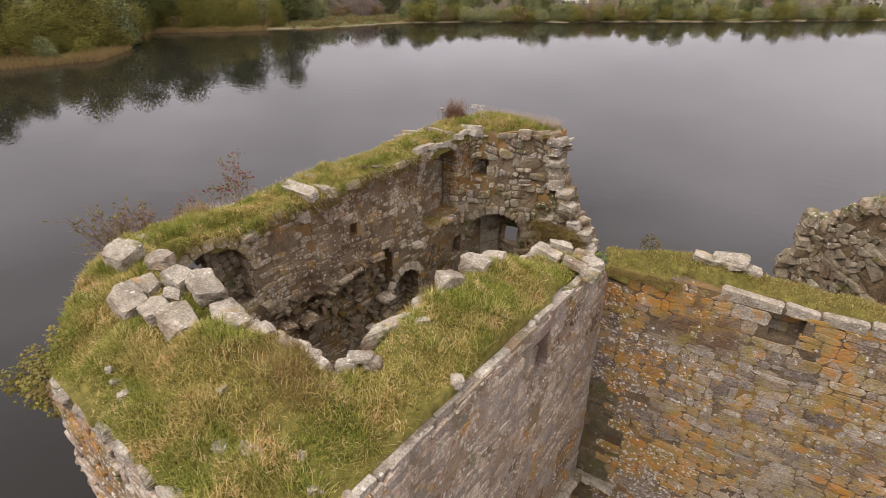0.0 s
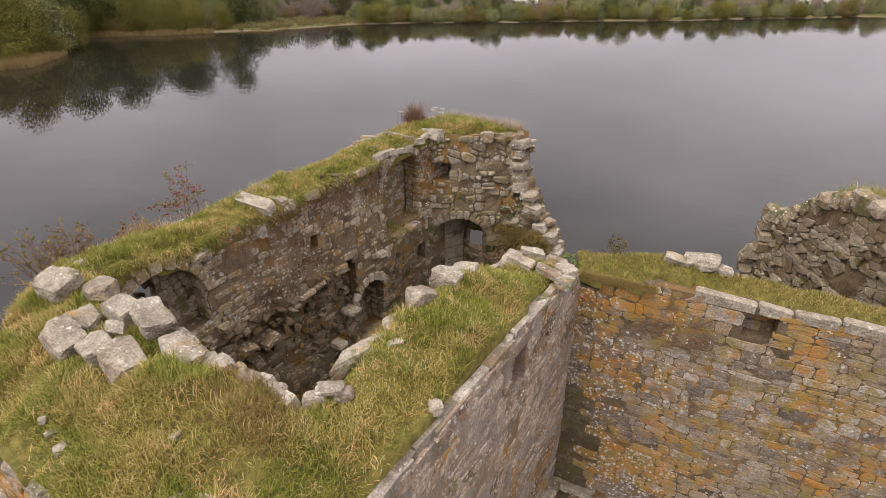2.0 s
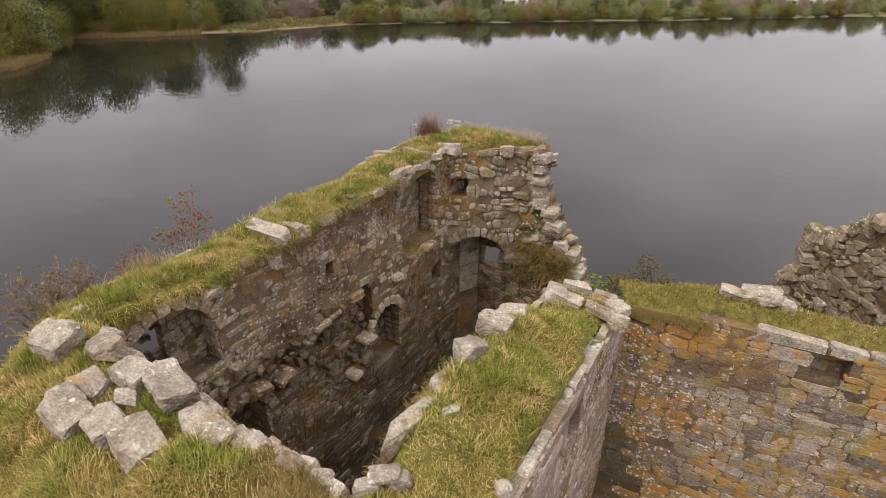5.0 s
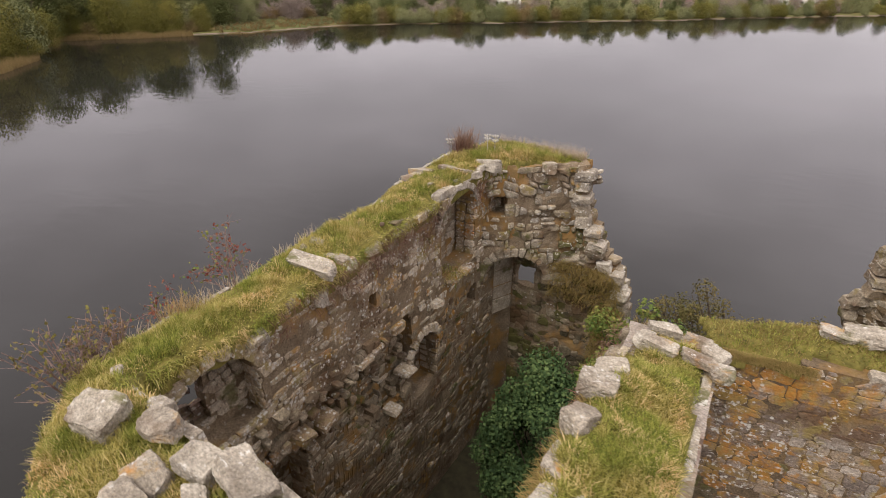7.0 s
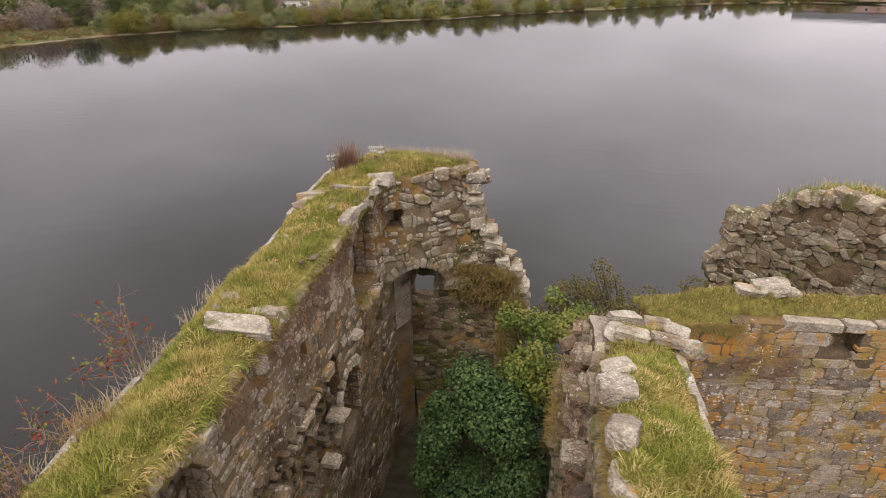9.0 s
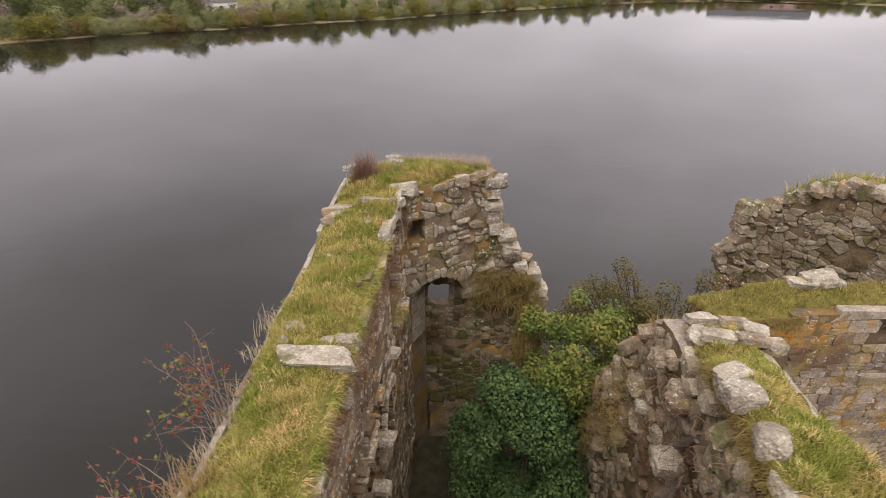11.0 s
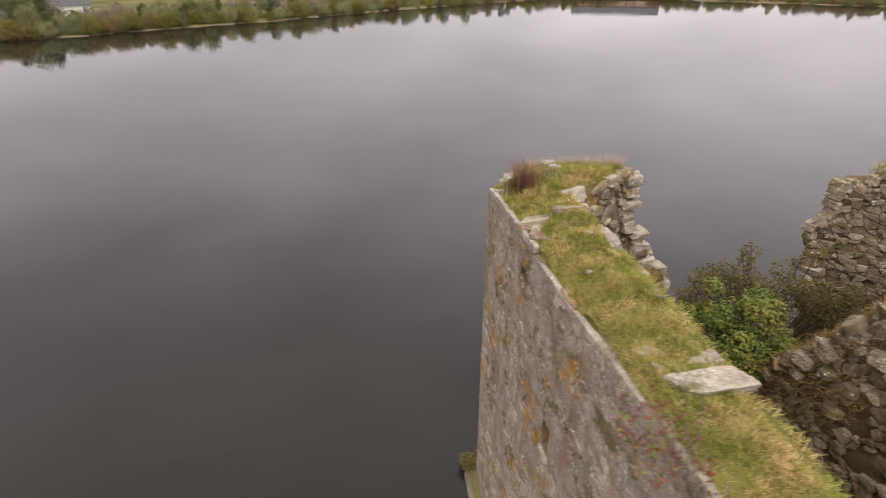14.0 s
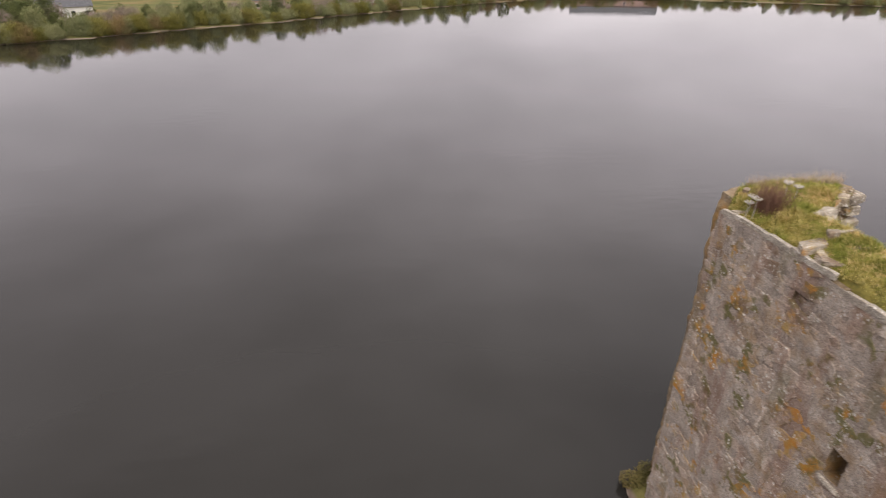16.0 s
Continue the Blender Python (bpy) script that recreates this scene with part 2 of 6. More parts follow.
M_cope = stone_material("pale_coping", [(0.22, 0.195, 0.165), (0.4, 0.375, 0.34), (0.28, 0.25, 0.21), (0.36, 0.33, 0.29)], orange=0.05, white=0.9, moss=0.3, gain=1.1)
M_ashlar = stone_material("dressed_stone", [(0.31, 0.275, 0.23), (0.38, 0.345, 0.295), (0.34, 0.3, 0.25)], white=0.3, moss=0.35, brown=0.2, gain=1.15)
M_boulder = stone_material("pale_boulder", [(0.33, 0.295, 0.25), (0.43, 0.4, 0.355), (0.37, 0.335, 0.285)], orange=0.15, white=0.7, moss=0.45, brown=0.4, gain=0.88)


def mortar_material(name, a, b, streak=0.0, lichen=0.0):
    g = Graph(name)
    c = g.ramp(g.noise(2.2, 6), (0.3, a), (0.7, b))
    c = g.mix(1.0, c, g.ramp(g.noise(30, 5, 0.7), (0.3, (0.45, 0.44, 0.43)), (0.7, (1.45, 1.42, 1.38))), "MULTIPLY")
    if streak:
        run = g.stretch(1.0, 1.0, 0.22)
        c = g.mix(g.math("MULTIPLY", g.span(g.noise(1.6, 5, 0.6, run), 0.5, 0.66), 0.7 * streak), c, (0.2, 0.1, 0.065))
        c = g.mix(g.math("MULTIPLY", g.span(g.noise(1.1, 5, 0.6, g.stretch(1.3, 1.3, 0.4)), 0.55, 0.68), 0.6 * streak), c, (0.11, 0.1, 0.04))
        c = g.mix(g.math("MULTIPLY", g.span(g.noise(17, 5, 0.6), 0.6, 0.68), 0.7), c, (0.5, 0.47, 0.44))
    if lichen:
        c = g.mix(g.math("MULTIPLY", g.span(g.noise(0.9, 6, 0.6), 0.5, 0.62), 0.7 * lichen), c, g.ramp(g.noise(4, 5), (0.35, (0.24, 0.15, 0.05)), (0.65, (0.36, 0.19, 0.05))))
        c = g.mix(g.math("MULTIPLY", g.span(g.math("ADD", g.cells(6.5), g.math("MULTIPLY", g.noise(40, 3), 0.25)), 0.26, 0.34, 1.0, 0.0), g.span(g.noise(1.3, 3), 0.45, 0.6, 0.0, lichen)), c, (0.5, 0.47, 0.42))
    return g.done(c, 0.97, g.noise(14, 8, 0.7), 0.8, 0.03, 0.1)


M_mortar = mortar_material("earthy_mortar", (0.15, 0.11, 0.072), (0.32, 0.255, 0.18), lichen=1.0)
M_pointing = mortar_material("lichened_pointing", (0.1, 0.075, 0.05), (0.22, 0.165, 0.11), lichen=0.9)
M_brown = mortar_material("brown_core", (0.085, 0.062, 0.036), (0.21, 0.155, 0.095))
M_earth = mortar_material("dark_earth", (0.06, 0.045, 0.028), (0.14, 0.105, 0.07))
M_harl = mortar_material("worn_harling", (0.26, 0.22, 0.19), (0.42, 0.37, 0.33), 0.7, 0.45)


def leaf_material(name, *tones, patch=0.5):
    """Foliage: tone by leaf and by patch."""
    g = Graph(name)
    n = len(tones)
    v = g.math("ADD", g.math("MULTIPLY", g.rand(), 1 - patch), g.math("MULTIPLY", g.span(g.noise(1.1, 3), 0.3, 0.7), patch))
    c = g.ramp(v, *[(i / (n - 1), t) for i, t in enumerate(tones)])
    m = g.done(c, 0.75, spec=0.2)
    tr = g.t.nodes.new("ShaderNodeBsdfTranslucent")
    g.put(tr.inputs["Color"], c)
    mx = g.t.nodes.new("ShaderNodeMixShader")
    mx.inputs[0].default_value = 0.25
    out = [k for k in g.t.nodes if k.type == "OUTPUT_MATERIAL"][0]
    g.t.links.new(g.bsdf.outputs[0], mx.inputs[1])
    g.t.links.new(tr.outputs[0], mx.inputs[2])
    g.t.links.new(mx.outputs[0], out.inputs[0])
    return m


def tree_material(name, *tones):
    """Far foliage: tone mostly by tree and by clump, little by leaf."""
    g = Graph(name)
    o = g.t.nodes.new("ShaderNodeObjectInfo")
    v = g.math("ADD", g.math("MULTIPLY", o.outputs["Random"], 0.45), g.math("MULTIPLY", g.span(g.noise(0.28, 3), 0.3, 0.7), 0.35))
    v = g.math("ADD", v, g.math("MULTIPLY", g.pos.outputs["Random Per Island"], 0.12))
    n = len(tones)
    return g.done(g.ramp(v, *[(i / (n - 1), t) for i, t in enumerate(tones)]), 0.8, spec=0.1)


def grass_material(name):
    """Rough grass: green swards, yellow tufts and straw in patches, each blade a little different."""
    g = Graph(name)
    r = g.rand()
    green = g.ramp(r, (0, (0.1, 0.135, 0.02)), (0.5, (0.25, 0.27, 0.048)), (1, (0.43, 0.41, 0.1)))
    yellow = g.ramp(r, (0, (0.2, 0.17, 0.032)), (0.5, (0.42, 0.345, 0.1)), (1, (0.62, 0.52, 0.23)))
    straw = g.ramp(r, (0, (0.3, 0.17, 0.055)), (0.5, (0.58, 0.38, 0.16)), (1, (0.8, 0.6, 0.33)))
    c = g.mix(g.span(g.noise(1.3, 5, 0.65), 0.41, 0.58), yellow, green)
    c = g.mix(g.span(g.math("ADD", g.math("MULTIPLY", g.noise(1.9, 5, 0.65), 0.8), g.math("MULTIPLY", r, 0.2)), 0.555, 0.65), c, straw)
    m = g.done(c, 0.75, spec=0.2)
    tr = g.t.nodes.new("ShaderNodeBsdfTranslucent")
    g.put(tr.inputs["Color"], c)
    mx = g.t.nodes.new("ShaderNodeMixShader")
    mx.inputs[0].default_value = 0.3
    out = [k for k in g.t.nodes if k.type == "OUTPUT_MATERIAL"][0]
    g.t.links.new(g.bsdf.outputs[0], mx.inputs[1])
    g.t.links.new(tr.outputs[0], mx.inputs[2])
    g.t.links.new(mx.outputs[0], out.inputs[0])
    return m


M_grass = grass_material("rough_grass")
M_straw = leaf_material("dry_grass", (0.25, 0.15, 0.06), (0.36, 0.26, 0.11), (0.2, 0.1, 0.05))
M_elder = leaf_material("elder_leaf", (0.028, 0.052, 0.02), (0.07, 0.12, 0.042), (0.17, 0.23, 0.08), patch=0.3)
M_bramble = leaf_material("bramble_leaf", (0.06, 0.1, 0.024), (0.13, 0.18, 0.04), (0.22, 0.24, 0.06), (0.32, 0.25, 0.07))
M_olive = leaf_material("dull_leaf", (0.075, 0.07, 0.025), (0.14, 0.12, 0.04), (0.21, 0.15, 0.06))
M_wilt = leaf_material("wilting_leaf", (0.13, 0.12, 0.03), (0.22, 0.2, 0.05), (0.3, 0.24, 0.07), (0.24, 0.15, 0.06))
M_red = leaf_material("red_leaf", (0.18, 0.035, 0.03), (0.24, 0.08, 0.06), (0.2, 0.13, 0.06))
M_willow = tree_material("willow_leaf", (0.08, 0.08, 0.018), (0.15, 0.135, 0.03), (0.18, 0.165, 0.042), (0.27, 0.21, 0.05))
M_alder = tree_material("alder_leaf", (0.05, 0.062, 0.022), (0.088, 0.1, 0.034), (0.125, 0.132, 0.046))
M_rust = tree_material("rust_leaf", (0.13, 0.1, 0.045), (0.2, 0.14, 0.06), (0.26, 0.17, 0.07))
M_reed = leaf_material("reed_stem", (0.2, 0.14, 0.06), (0.3, 0.21, 0.09), (0.14, 0.12, 0.04))


def plain_material(name, a, b, scale=6.0, rough=0.9, bump=0.5):
    g = Graph(name)
    return g.done(g.ramp(g.noise(scale, 6, 0.65), (0.3, a), (0.7, b)), rough, g.noise(scale * 3, 6), bump, 0.02, 0.2)


M_bark = plain_material("bark", (0.07, 0.05, 0.035), (0.15, 0.115, 0.085), 20)
M_twig = plain_material("red_twig", (0.16, 0.1, 0.085), (0.28, 0.2, 0.17), 30)
M_turf = plain_material("turf", (0.07, 0.065, 0.017), (0.24, 0.2, 0.052), 7)
M_rank = leaf_material("rank_grass", (0.12, 0.085, 0.025), (0.22, 0.165, 0.05), (0.33, 0.23, 0.09), (0.2, 0.17, 0.04))
M_stem = leaf_material("brown_stem", (0.12, 0.06, 0.045), (0.2, 0.11, 0.075), (0.28, 0.19, 0.12))
M_seed = leaf_material("seed_grass", (0.36, 0.27, 0.2), (0.5, 0.4, 0.3), (0.42, 0.36, 0.2))
M_tan = leaf_material("tan_leaf", (0.14, 0.085, 0.03), (0.26, 0.17, 0.065), (0.36, 0.26, 0.11))
M_sallow = tree_material("sallow_leaf", (0.12, 0.13, 0.06), (0.17, 0.18, 0.08), (0.24, 0.24, 0.11), (0.2, 0.19, 0.1))
M_bare = tree_material("bare_twigs", (0.17, 0.13, 0.11), (0.25, 0.195, 0.165), (0.33, 0.27, 0.23))
# earth of the well floor, its base colour darkened to hold the shade
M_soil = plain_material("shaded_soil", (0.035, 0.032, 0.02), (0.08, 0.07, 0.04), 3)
M_umbel = plain_material("dry_umbel", (0.42, 0.38, 0.33), (0.6, 0.56, 0.5), 40)

g = Graph("bank_ground")
c = g.ramp(g.noise(0.06, 5), (0.32, (0.075, 0.085, 0.027)), (0.5, (0.115, 0.112, 0.038)), (0.68, (0.19, 0.135, 0.06)))
c = g.mix(1.0, c, g.ramp(g.noise(1.2, 5, 0.7), (0.3, (0.7, 0.7, 0.7)), (0.7, (1.25, 1.25, 1.2))), "MULTIPLY")
xyz = g.t.nodes.new("ShaderNodeSeparateXYZ")
g.put(xyz.inputs[0], g.pos.outputs["Position"])
c = g.mix(g.span(g.math("ADD", xyz.outputs[2], g.math("MULTIPLY", g.noise(0.5, 4), 0.35)), 0.28, 0.42, 1.0, 0.0), c, g.ramp(g.noise(3.0, 5), (0.3, (0.14, 0.105, 0.08)), (0.7, (0.25, 0.2, 0.155))))
M_ground = g.done(c, 0.95, g.noise(2.0, 6), 0.6, 0.1, 0.1)

g = Graph("loch_water")
c = g.ramp(g.noise(0.02, 3), (0.3, (0.012, 0.0113, 0.0095)), (0.7, (0.017, 0.0158, 0.0138)))
swell = g.math("MULTIPLY", g.noise(0.5, 2, 0.4, g.stretch(1.0, 1.9, 1.0)), g.span(g.noise(0.035, 2), 0.4, 0.65, 0.25, 1.0))
M_water = g.done(c, 0.0, swell, 0.06, 0.25, 0.5)
[k for k in g.t.nodes if k.type == "BSDF_PRINCIPLED"][0].inputs["IOR"].default_value = 1.333


# ---- masonry ----
def stone_shape(r):
    """A rough stone one wide, one high and one deep: y is out of the wall. 17 to 25 vertices, 40 triangles."""
    pts = []
    for cx, cz in ((-0.5, -0.5), (0.5, -0.5), (0.5, 0.5), (-0.5, 0.5)):
        jx, jz = r.uniform(-0.03, 0.09, 2) * (np.sign(cx), np.sign(cz))
        k = r.uniform(0.04, 0.22, 2)
        p = np.array([cx - jx, cz - jz])
        a, b = p - (np.sign(cx) * k[0], 0), p - (0, np.sign(cz) * k[1])
        pts += [b, a] if cx * cz > 0 else [a, b]
    # order the eight points round the outline
    pts = np.array(pts)
    pts = pts[np.argsort(np.arctan2(pts[:, 1], pts[:, 0]))]
    tilt = r.uniform(-0.35, 0.35, 2)
    rings = []
    for depth, scale in ((-0.6, 1.0), (0.55, 0.985), (1.0, r.uniform(0.82, 0.92))):
        q = pts * scale
        y = depth + (q @ tilt + r.uniform(-0.1, 0.1, 8) if depth > 0 else 0)
        rings.append(np.c_[q[:, 0], np.broadcast_to(y, 8), q[:, 1]])
    verts = np.vstack(rings + [[[r.uniform(-0.1, 0.1), 1.0 + r.uniform(0.0, 0.15), r.uniform(-0.1, 0.1)]]])
    faces = []
    for k in (0, 8):
        for i in range(8):
            j = (i + 1) % 8
            faces.append((k + i, k + 8 + i, k + 8 + j, k + j))
    faces += [(16 + i, 24, 16 + (i + 1) % 8) for i in range(8)]
    return verts, faces


_r = np.random.default_rng(3)
SHAPES = [stone_shape(_r) for _ in range(14)]
_stone_meshes = {}


def stone_mesh(k, material):
    if (k, material.name) not in _stone_meshes:
        _stone_meshes[k, material.name] = mesh("stone", *SHAPES[k], material)
    return _stone_meshes[k, material.name]


def poly_stone(q, out, soft):
    """Rings of a worn stone: back, shoulder and face; x along, y out, z up."""
    n = len(q)
    c = q.mean(0)
    size = np.abs(q - c).max() + 1e-6
    k = max(0.55, 1 - soft / size)
    slope = rng.normal(0, 0.02 + soft, 2)
    rings = []
    for s, d in ((1.0, -0.09), (0.99, out - 0.5 * soft), (k, out)):
        p = c + (q - c) * s
        y = np.full(n, d)
        if d > -0.05:
            y = y + (p - c) @ slope + rng.uniform(-0.15, 0.15, n) * soft
        rings.append(np.c_[p[:, 0], y, p[:, 1]])
    v = np.vstack(rings + [[[c[0], out + 0.12 * soft, c[1]]]])
    f = []
    for a in (0, n):
        f += [(a + i, a + (i + 1) % n, a + n + (i + 1) % n, a + n + i) for i in range(n)]
    f += [(2 * n + i, 2 * n + (i + 1) % n, 3 * n) for i in range(n)]
    return v, f


def clip(poly, n, d):
    """The part of a convex polygon where n . p < d."""
    out = []
    for a, b in zip(poly, poly[1:] + poly[:1]):
        ka, kb = a[0] * n[0] + a[1] * n[1] - d, b[0] * n[0] + b[1] * n[1] - d
        if ka <= 0:
            out.append(a)
        if ka * kb < 0:
            t = ka / (ka - kb)
            out.append((a[0] + t * (b[0] - a[0]), a[1] + t * (b[1] - a[1])))
    return out


def cut_corners(q, lo=0.04, hi=0.18):
    p = []
    for i in range(len(q)):
        a, b, c = q[i - 1], q[i], q[(i + 1) % len(q)]
        p += [b + (a - b) * rng.uniform(lo, hi), b + (c - b) * rng.uniform(lo, hi)]
    return np.array(p)


class Stones:
    """Gathers the stones of one wall: the first ones as pieces, the rest as one joined mesh."""

    def __init__(self, wall, limit=300, smooth=False):
        self.wall, self.limit, self.count, self.rest, self.smooth = wall, limit, 0, {}, smooth

    def add(self, place, normal, w, h, d, material, roll=0.0, near=True, lean=0.0, name="stone"):
        y = Vector(normal).normalized()
        x = y.cross(Vector((0, 0, 1)))
        x = Vector((1, 0, 0)) if x.length < 1e-4 else x.normalized()
        m = Matrix((x, y, x.cross(y))).transposed().to_4x4()
        m = Matrix.Translation(place) @ m @ Matrix.Rotation(roll, 4, "Y") @ Matrix.Rotation(lean, 4, "X") @ Matrix.Diagonal((w, d, h, 1))
        k = int(rng.integers(len(SHAPES)))
        if near and self.count < self.limit:
            self.count += 1
            ob = new(name, stone_mesh(k, material))
            ob.parent, ob.matrix_basis = self.wall, m
        else:
            v, f = SHAPES[k]
            vs, fs = self.rest.setdefault(material.name, ([], []))
            n = sum(len(q) for q in vs)
            a = np.array(m)
            vs.append(v @ a[:3, :3].T + a[:3, 3])
            fs += [tuple(n + i for i in q) for q in f]

    def put(self, place, along, normal, up, poly, out, material, near=True, name="stone", soft=0.03, smooth=False):
        """A stone of polygonal outline in the plane of along and up, its worn face standing out along normal."""
        y, z = Vector(normal).normalized(), Vector(up).normalized()
        x = y.cross(z)
        q = np.array(poly) * (1.0 if x.dot(Vector(along)) > 0 else -1.0, 1.0)
        v, f = poly_stone(q, out, soft)
        m = Matrix.Translation(place) @ Matrix((x, y, z)).transposed().to_4x4()
        if near and self.count < self.limit:
            self.count += 1
            ob = new(name, mesh("stone", v, f, material, smooth))
            ob.parent, ob.matrix_basis = self.wall, m
        else:
            vs, fs = self.rest.setdefault(material.name, ([], []))
            n = sum(len(k) for k in vs)
            a = np.array(m)
            vs.append(v @ a[:3, :3].T + a[:3, 3])
            fs += [tuple(n + i for i in k) for k in f]

    def close(self):
        for name, (vs, fs) in self.rest.items():
            ob = part("rubble", mesh("rubble", np.vstack(vs), fs, bpy.data.materials[name], self.smooth), self.wall)
            tagged(ob, kind="stuff")


def cell_wall(name, origin, along, normal, length, z0, z1, front, back, material, cell=0.12, label="", back_material=None, rough=0.0, jitter=0.04):
    """A thick wall of cells. front and back give the depth behind the nominal face at (u, z), or None where there is no wall.
    Every step between cells is closed, so recesses and openings have real reveals."""
    o, U, N, Z = np.array([*origin, 0.0]), np.array([*along, 0.0]), np.array([*normal, 0.0]), np.array([0, 0, 1.0])
    nu, nz = int(math.ceil(length / cell)), int(math.ceil((z1 - z0) / cell))
    A, B = np.full((nu + 2, nz + 2), 9.0), np.full((nu + 2, nz + 2), 9.0)
    for i in range(nu):
        for j in range(nz):
            u, z = (i + 0.5) * cell, z0 + (j + 0.5) * cell
            a = front(u, z)
            if a is not None:
                b = back(u, z)
                if b > a + 0.02:
                    A[i + 1, j + 1], B[i + 1, j + 1] = a, b
    verts, index, faces, rear = [], {}, [], []

    def v(i, j, d):
        key = (i, j, round(d, 3))
        if key not in index:
            index[key] = len(verts)
            verts.append((i * cell, z0 + j * cell, d))
        return index[key]

    for i in range(1, nu + 1):
        for j in range(1, nz + 1):
            a, b = A[i, j], B[i, j]
            if a >= b:
                continue
            p, q = i - 1, j - 1
            faces.append((v(p, q, a), v(p + 1, q, a), v(p + 1, q + 1, a), v(p, q + 1, a)))
            rear.append(len(faces))
            faces.append((v(p, q, b), v(p, q + 1, b), v(p + 1, q + 1, b), v(p + 1, q, b)))
            for di, dj, c0, c1 in ((1, 0, (i, q), (i, j)), (-1, 0, (p, j), (p, q)), (0, 1, (i, j), (p, j)), (0, -1, (p, q), (i, q))):
                a2, b2 = A[i + di, j + dj], B[i + di, j + dj]
                if a2 >= b2:
                    faces.append((v(*c0, a), v(*c0, b), v(*c1, b), v(*c1, a)))
                else:
                    if a2 > a + 1e-3:
                        e2 = min(a2, b)
                        faces.append((v(*c0, a), v(*c0, e2), v(*c1, e2), v(*c1, a)))
                    if b2 < b - 1e-3:
                        s2 = max(b2, a)
                        faces.append((v(*c0, s2), v(*c0, b), v(*c1, b), v(*c1, s2)))
    q = np.array(verts)
    p = o + q[:, :1] * U + q[:, 1:2] * Z - q[:, 2:] * N
    j = np.stack([vnoise(p, 2.7, k) + 0.5 * vnoise(p, 7.0, k + 5) - 0.75 for k in (1, 2, 3)], 1)
    p = p + jitter * j
    if rough:                                                # the core behind the face, torn open
        p = p + (rough * (vnoise(p, 1.3, 8) + 0.5 * vnoise(p, 3.1, 9) - 0.75) * (q[:, 2] > 0.8))[:, None] * N
    me = mesh(name, p, faces, material)
    if back_material:
        me.materials.append(back_material)
        for k in rear:
            me.polygons[k].material_index = 1
    return tagged(new(name, me), label, "wall", kind="structure")


def pack(length, z0, z1, heights, widths, wave=0.0):
    """Rectangles of many sizes that fill a face, as centre and size."""
    c, found = 0.05, []
    nu, nz = int(length / c) + 1, int((z1 - z0) / c) + 1
    taken = np.zeros((nu, nz), bool)
    for j in range(nz):
        for i in range(nu):
            if taken[i, j]:
                continue
            big = rng.random()
            k = 1.35 if big > 0.9 else (0.6 if big < 0.22 else 1.0)
            w = max(2, int(round(rng.uniform(*widths) * k / c)))
            h = max(2, int(round(rng.uniform(*heights) * k / c)))
            n = 1
            while n < w and i + n < nu and not taken[i + n, j]:
                n += 1
            if i + n == nu - 1 or (i + n + 1 < nu and not taken[i + n, j] and taken[i + n + 1, j]):
                n += 1
            h = min(h, max(2, int(n * 1.2)))
            taken[i:i + n, j:j + h] = True
            cu = (i + n / 2) * c
            found.append((cu, z0 + (j + h / 2) * c + wave * math.sin(1.3 * cu + 0.4 * j * c), n * c, h * c))
    return found


def courses(length, z0, z1, heights, widths):
    """Rough courses of uneven height, as centre and size; some stones are split into two thin ones."""
    found, z = [], z0
    while z < z1:
        h, u = rng.uniform(*heights), -rng.uniform(0, 0.3)
        while u < length:
            w = rng.uniform(*widths) * (0.5 if rng.random() < 0.3 else 1.0)
            k = rng.random()
            if k < 0.22 and h > 0.13:
                t = rng.uniform(0.38, 0.62)
                found += [(u + w / 2, z + h * t / 2, w, h * t), (u + w / 2, z + h * (1 + t) / 2, w, h * (1 - t))]
            else:
                found.append((u + w / 2, z + h / 2, w, h))
            u += w
        z += h
    return found


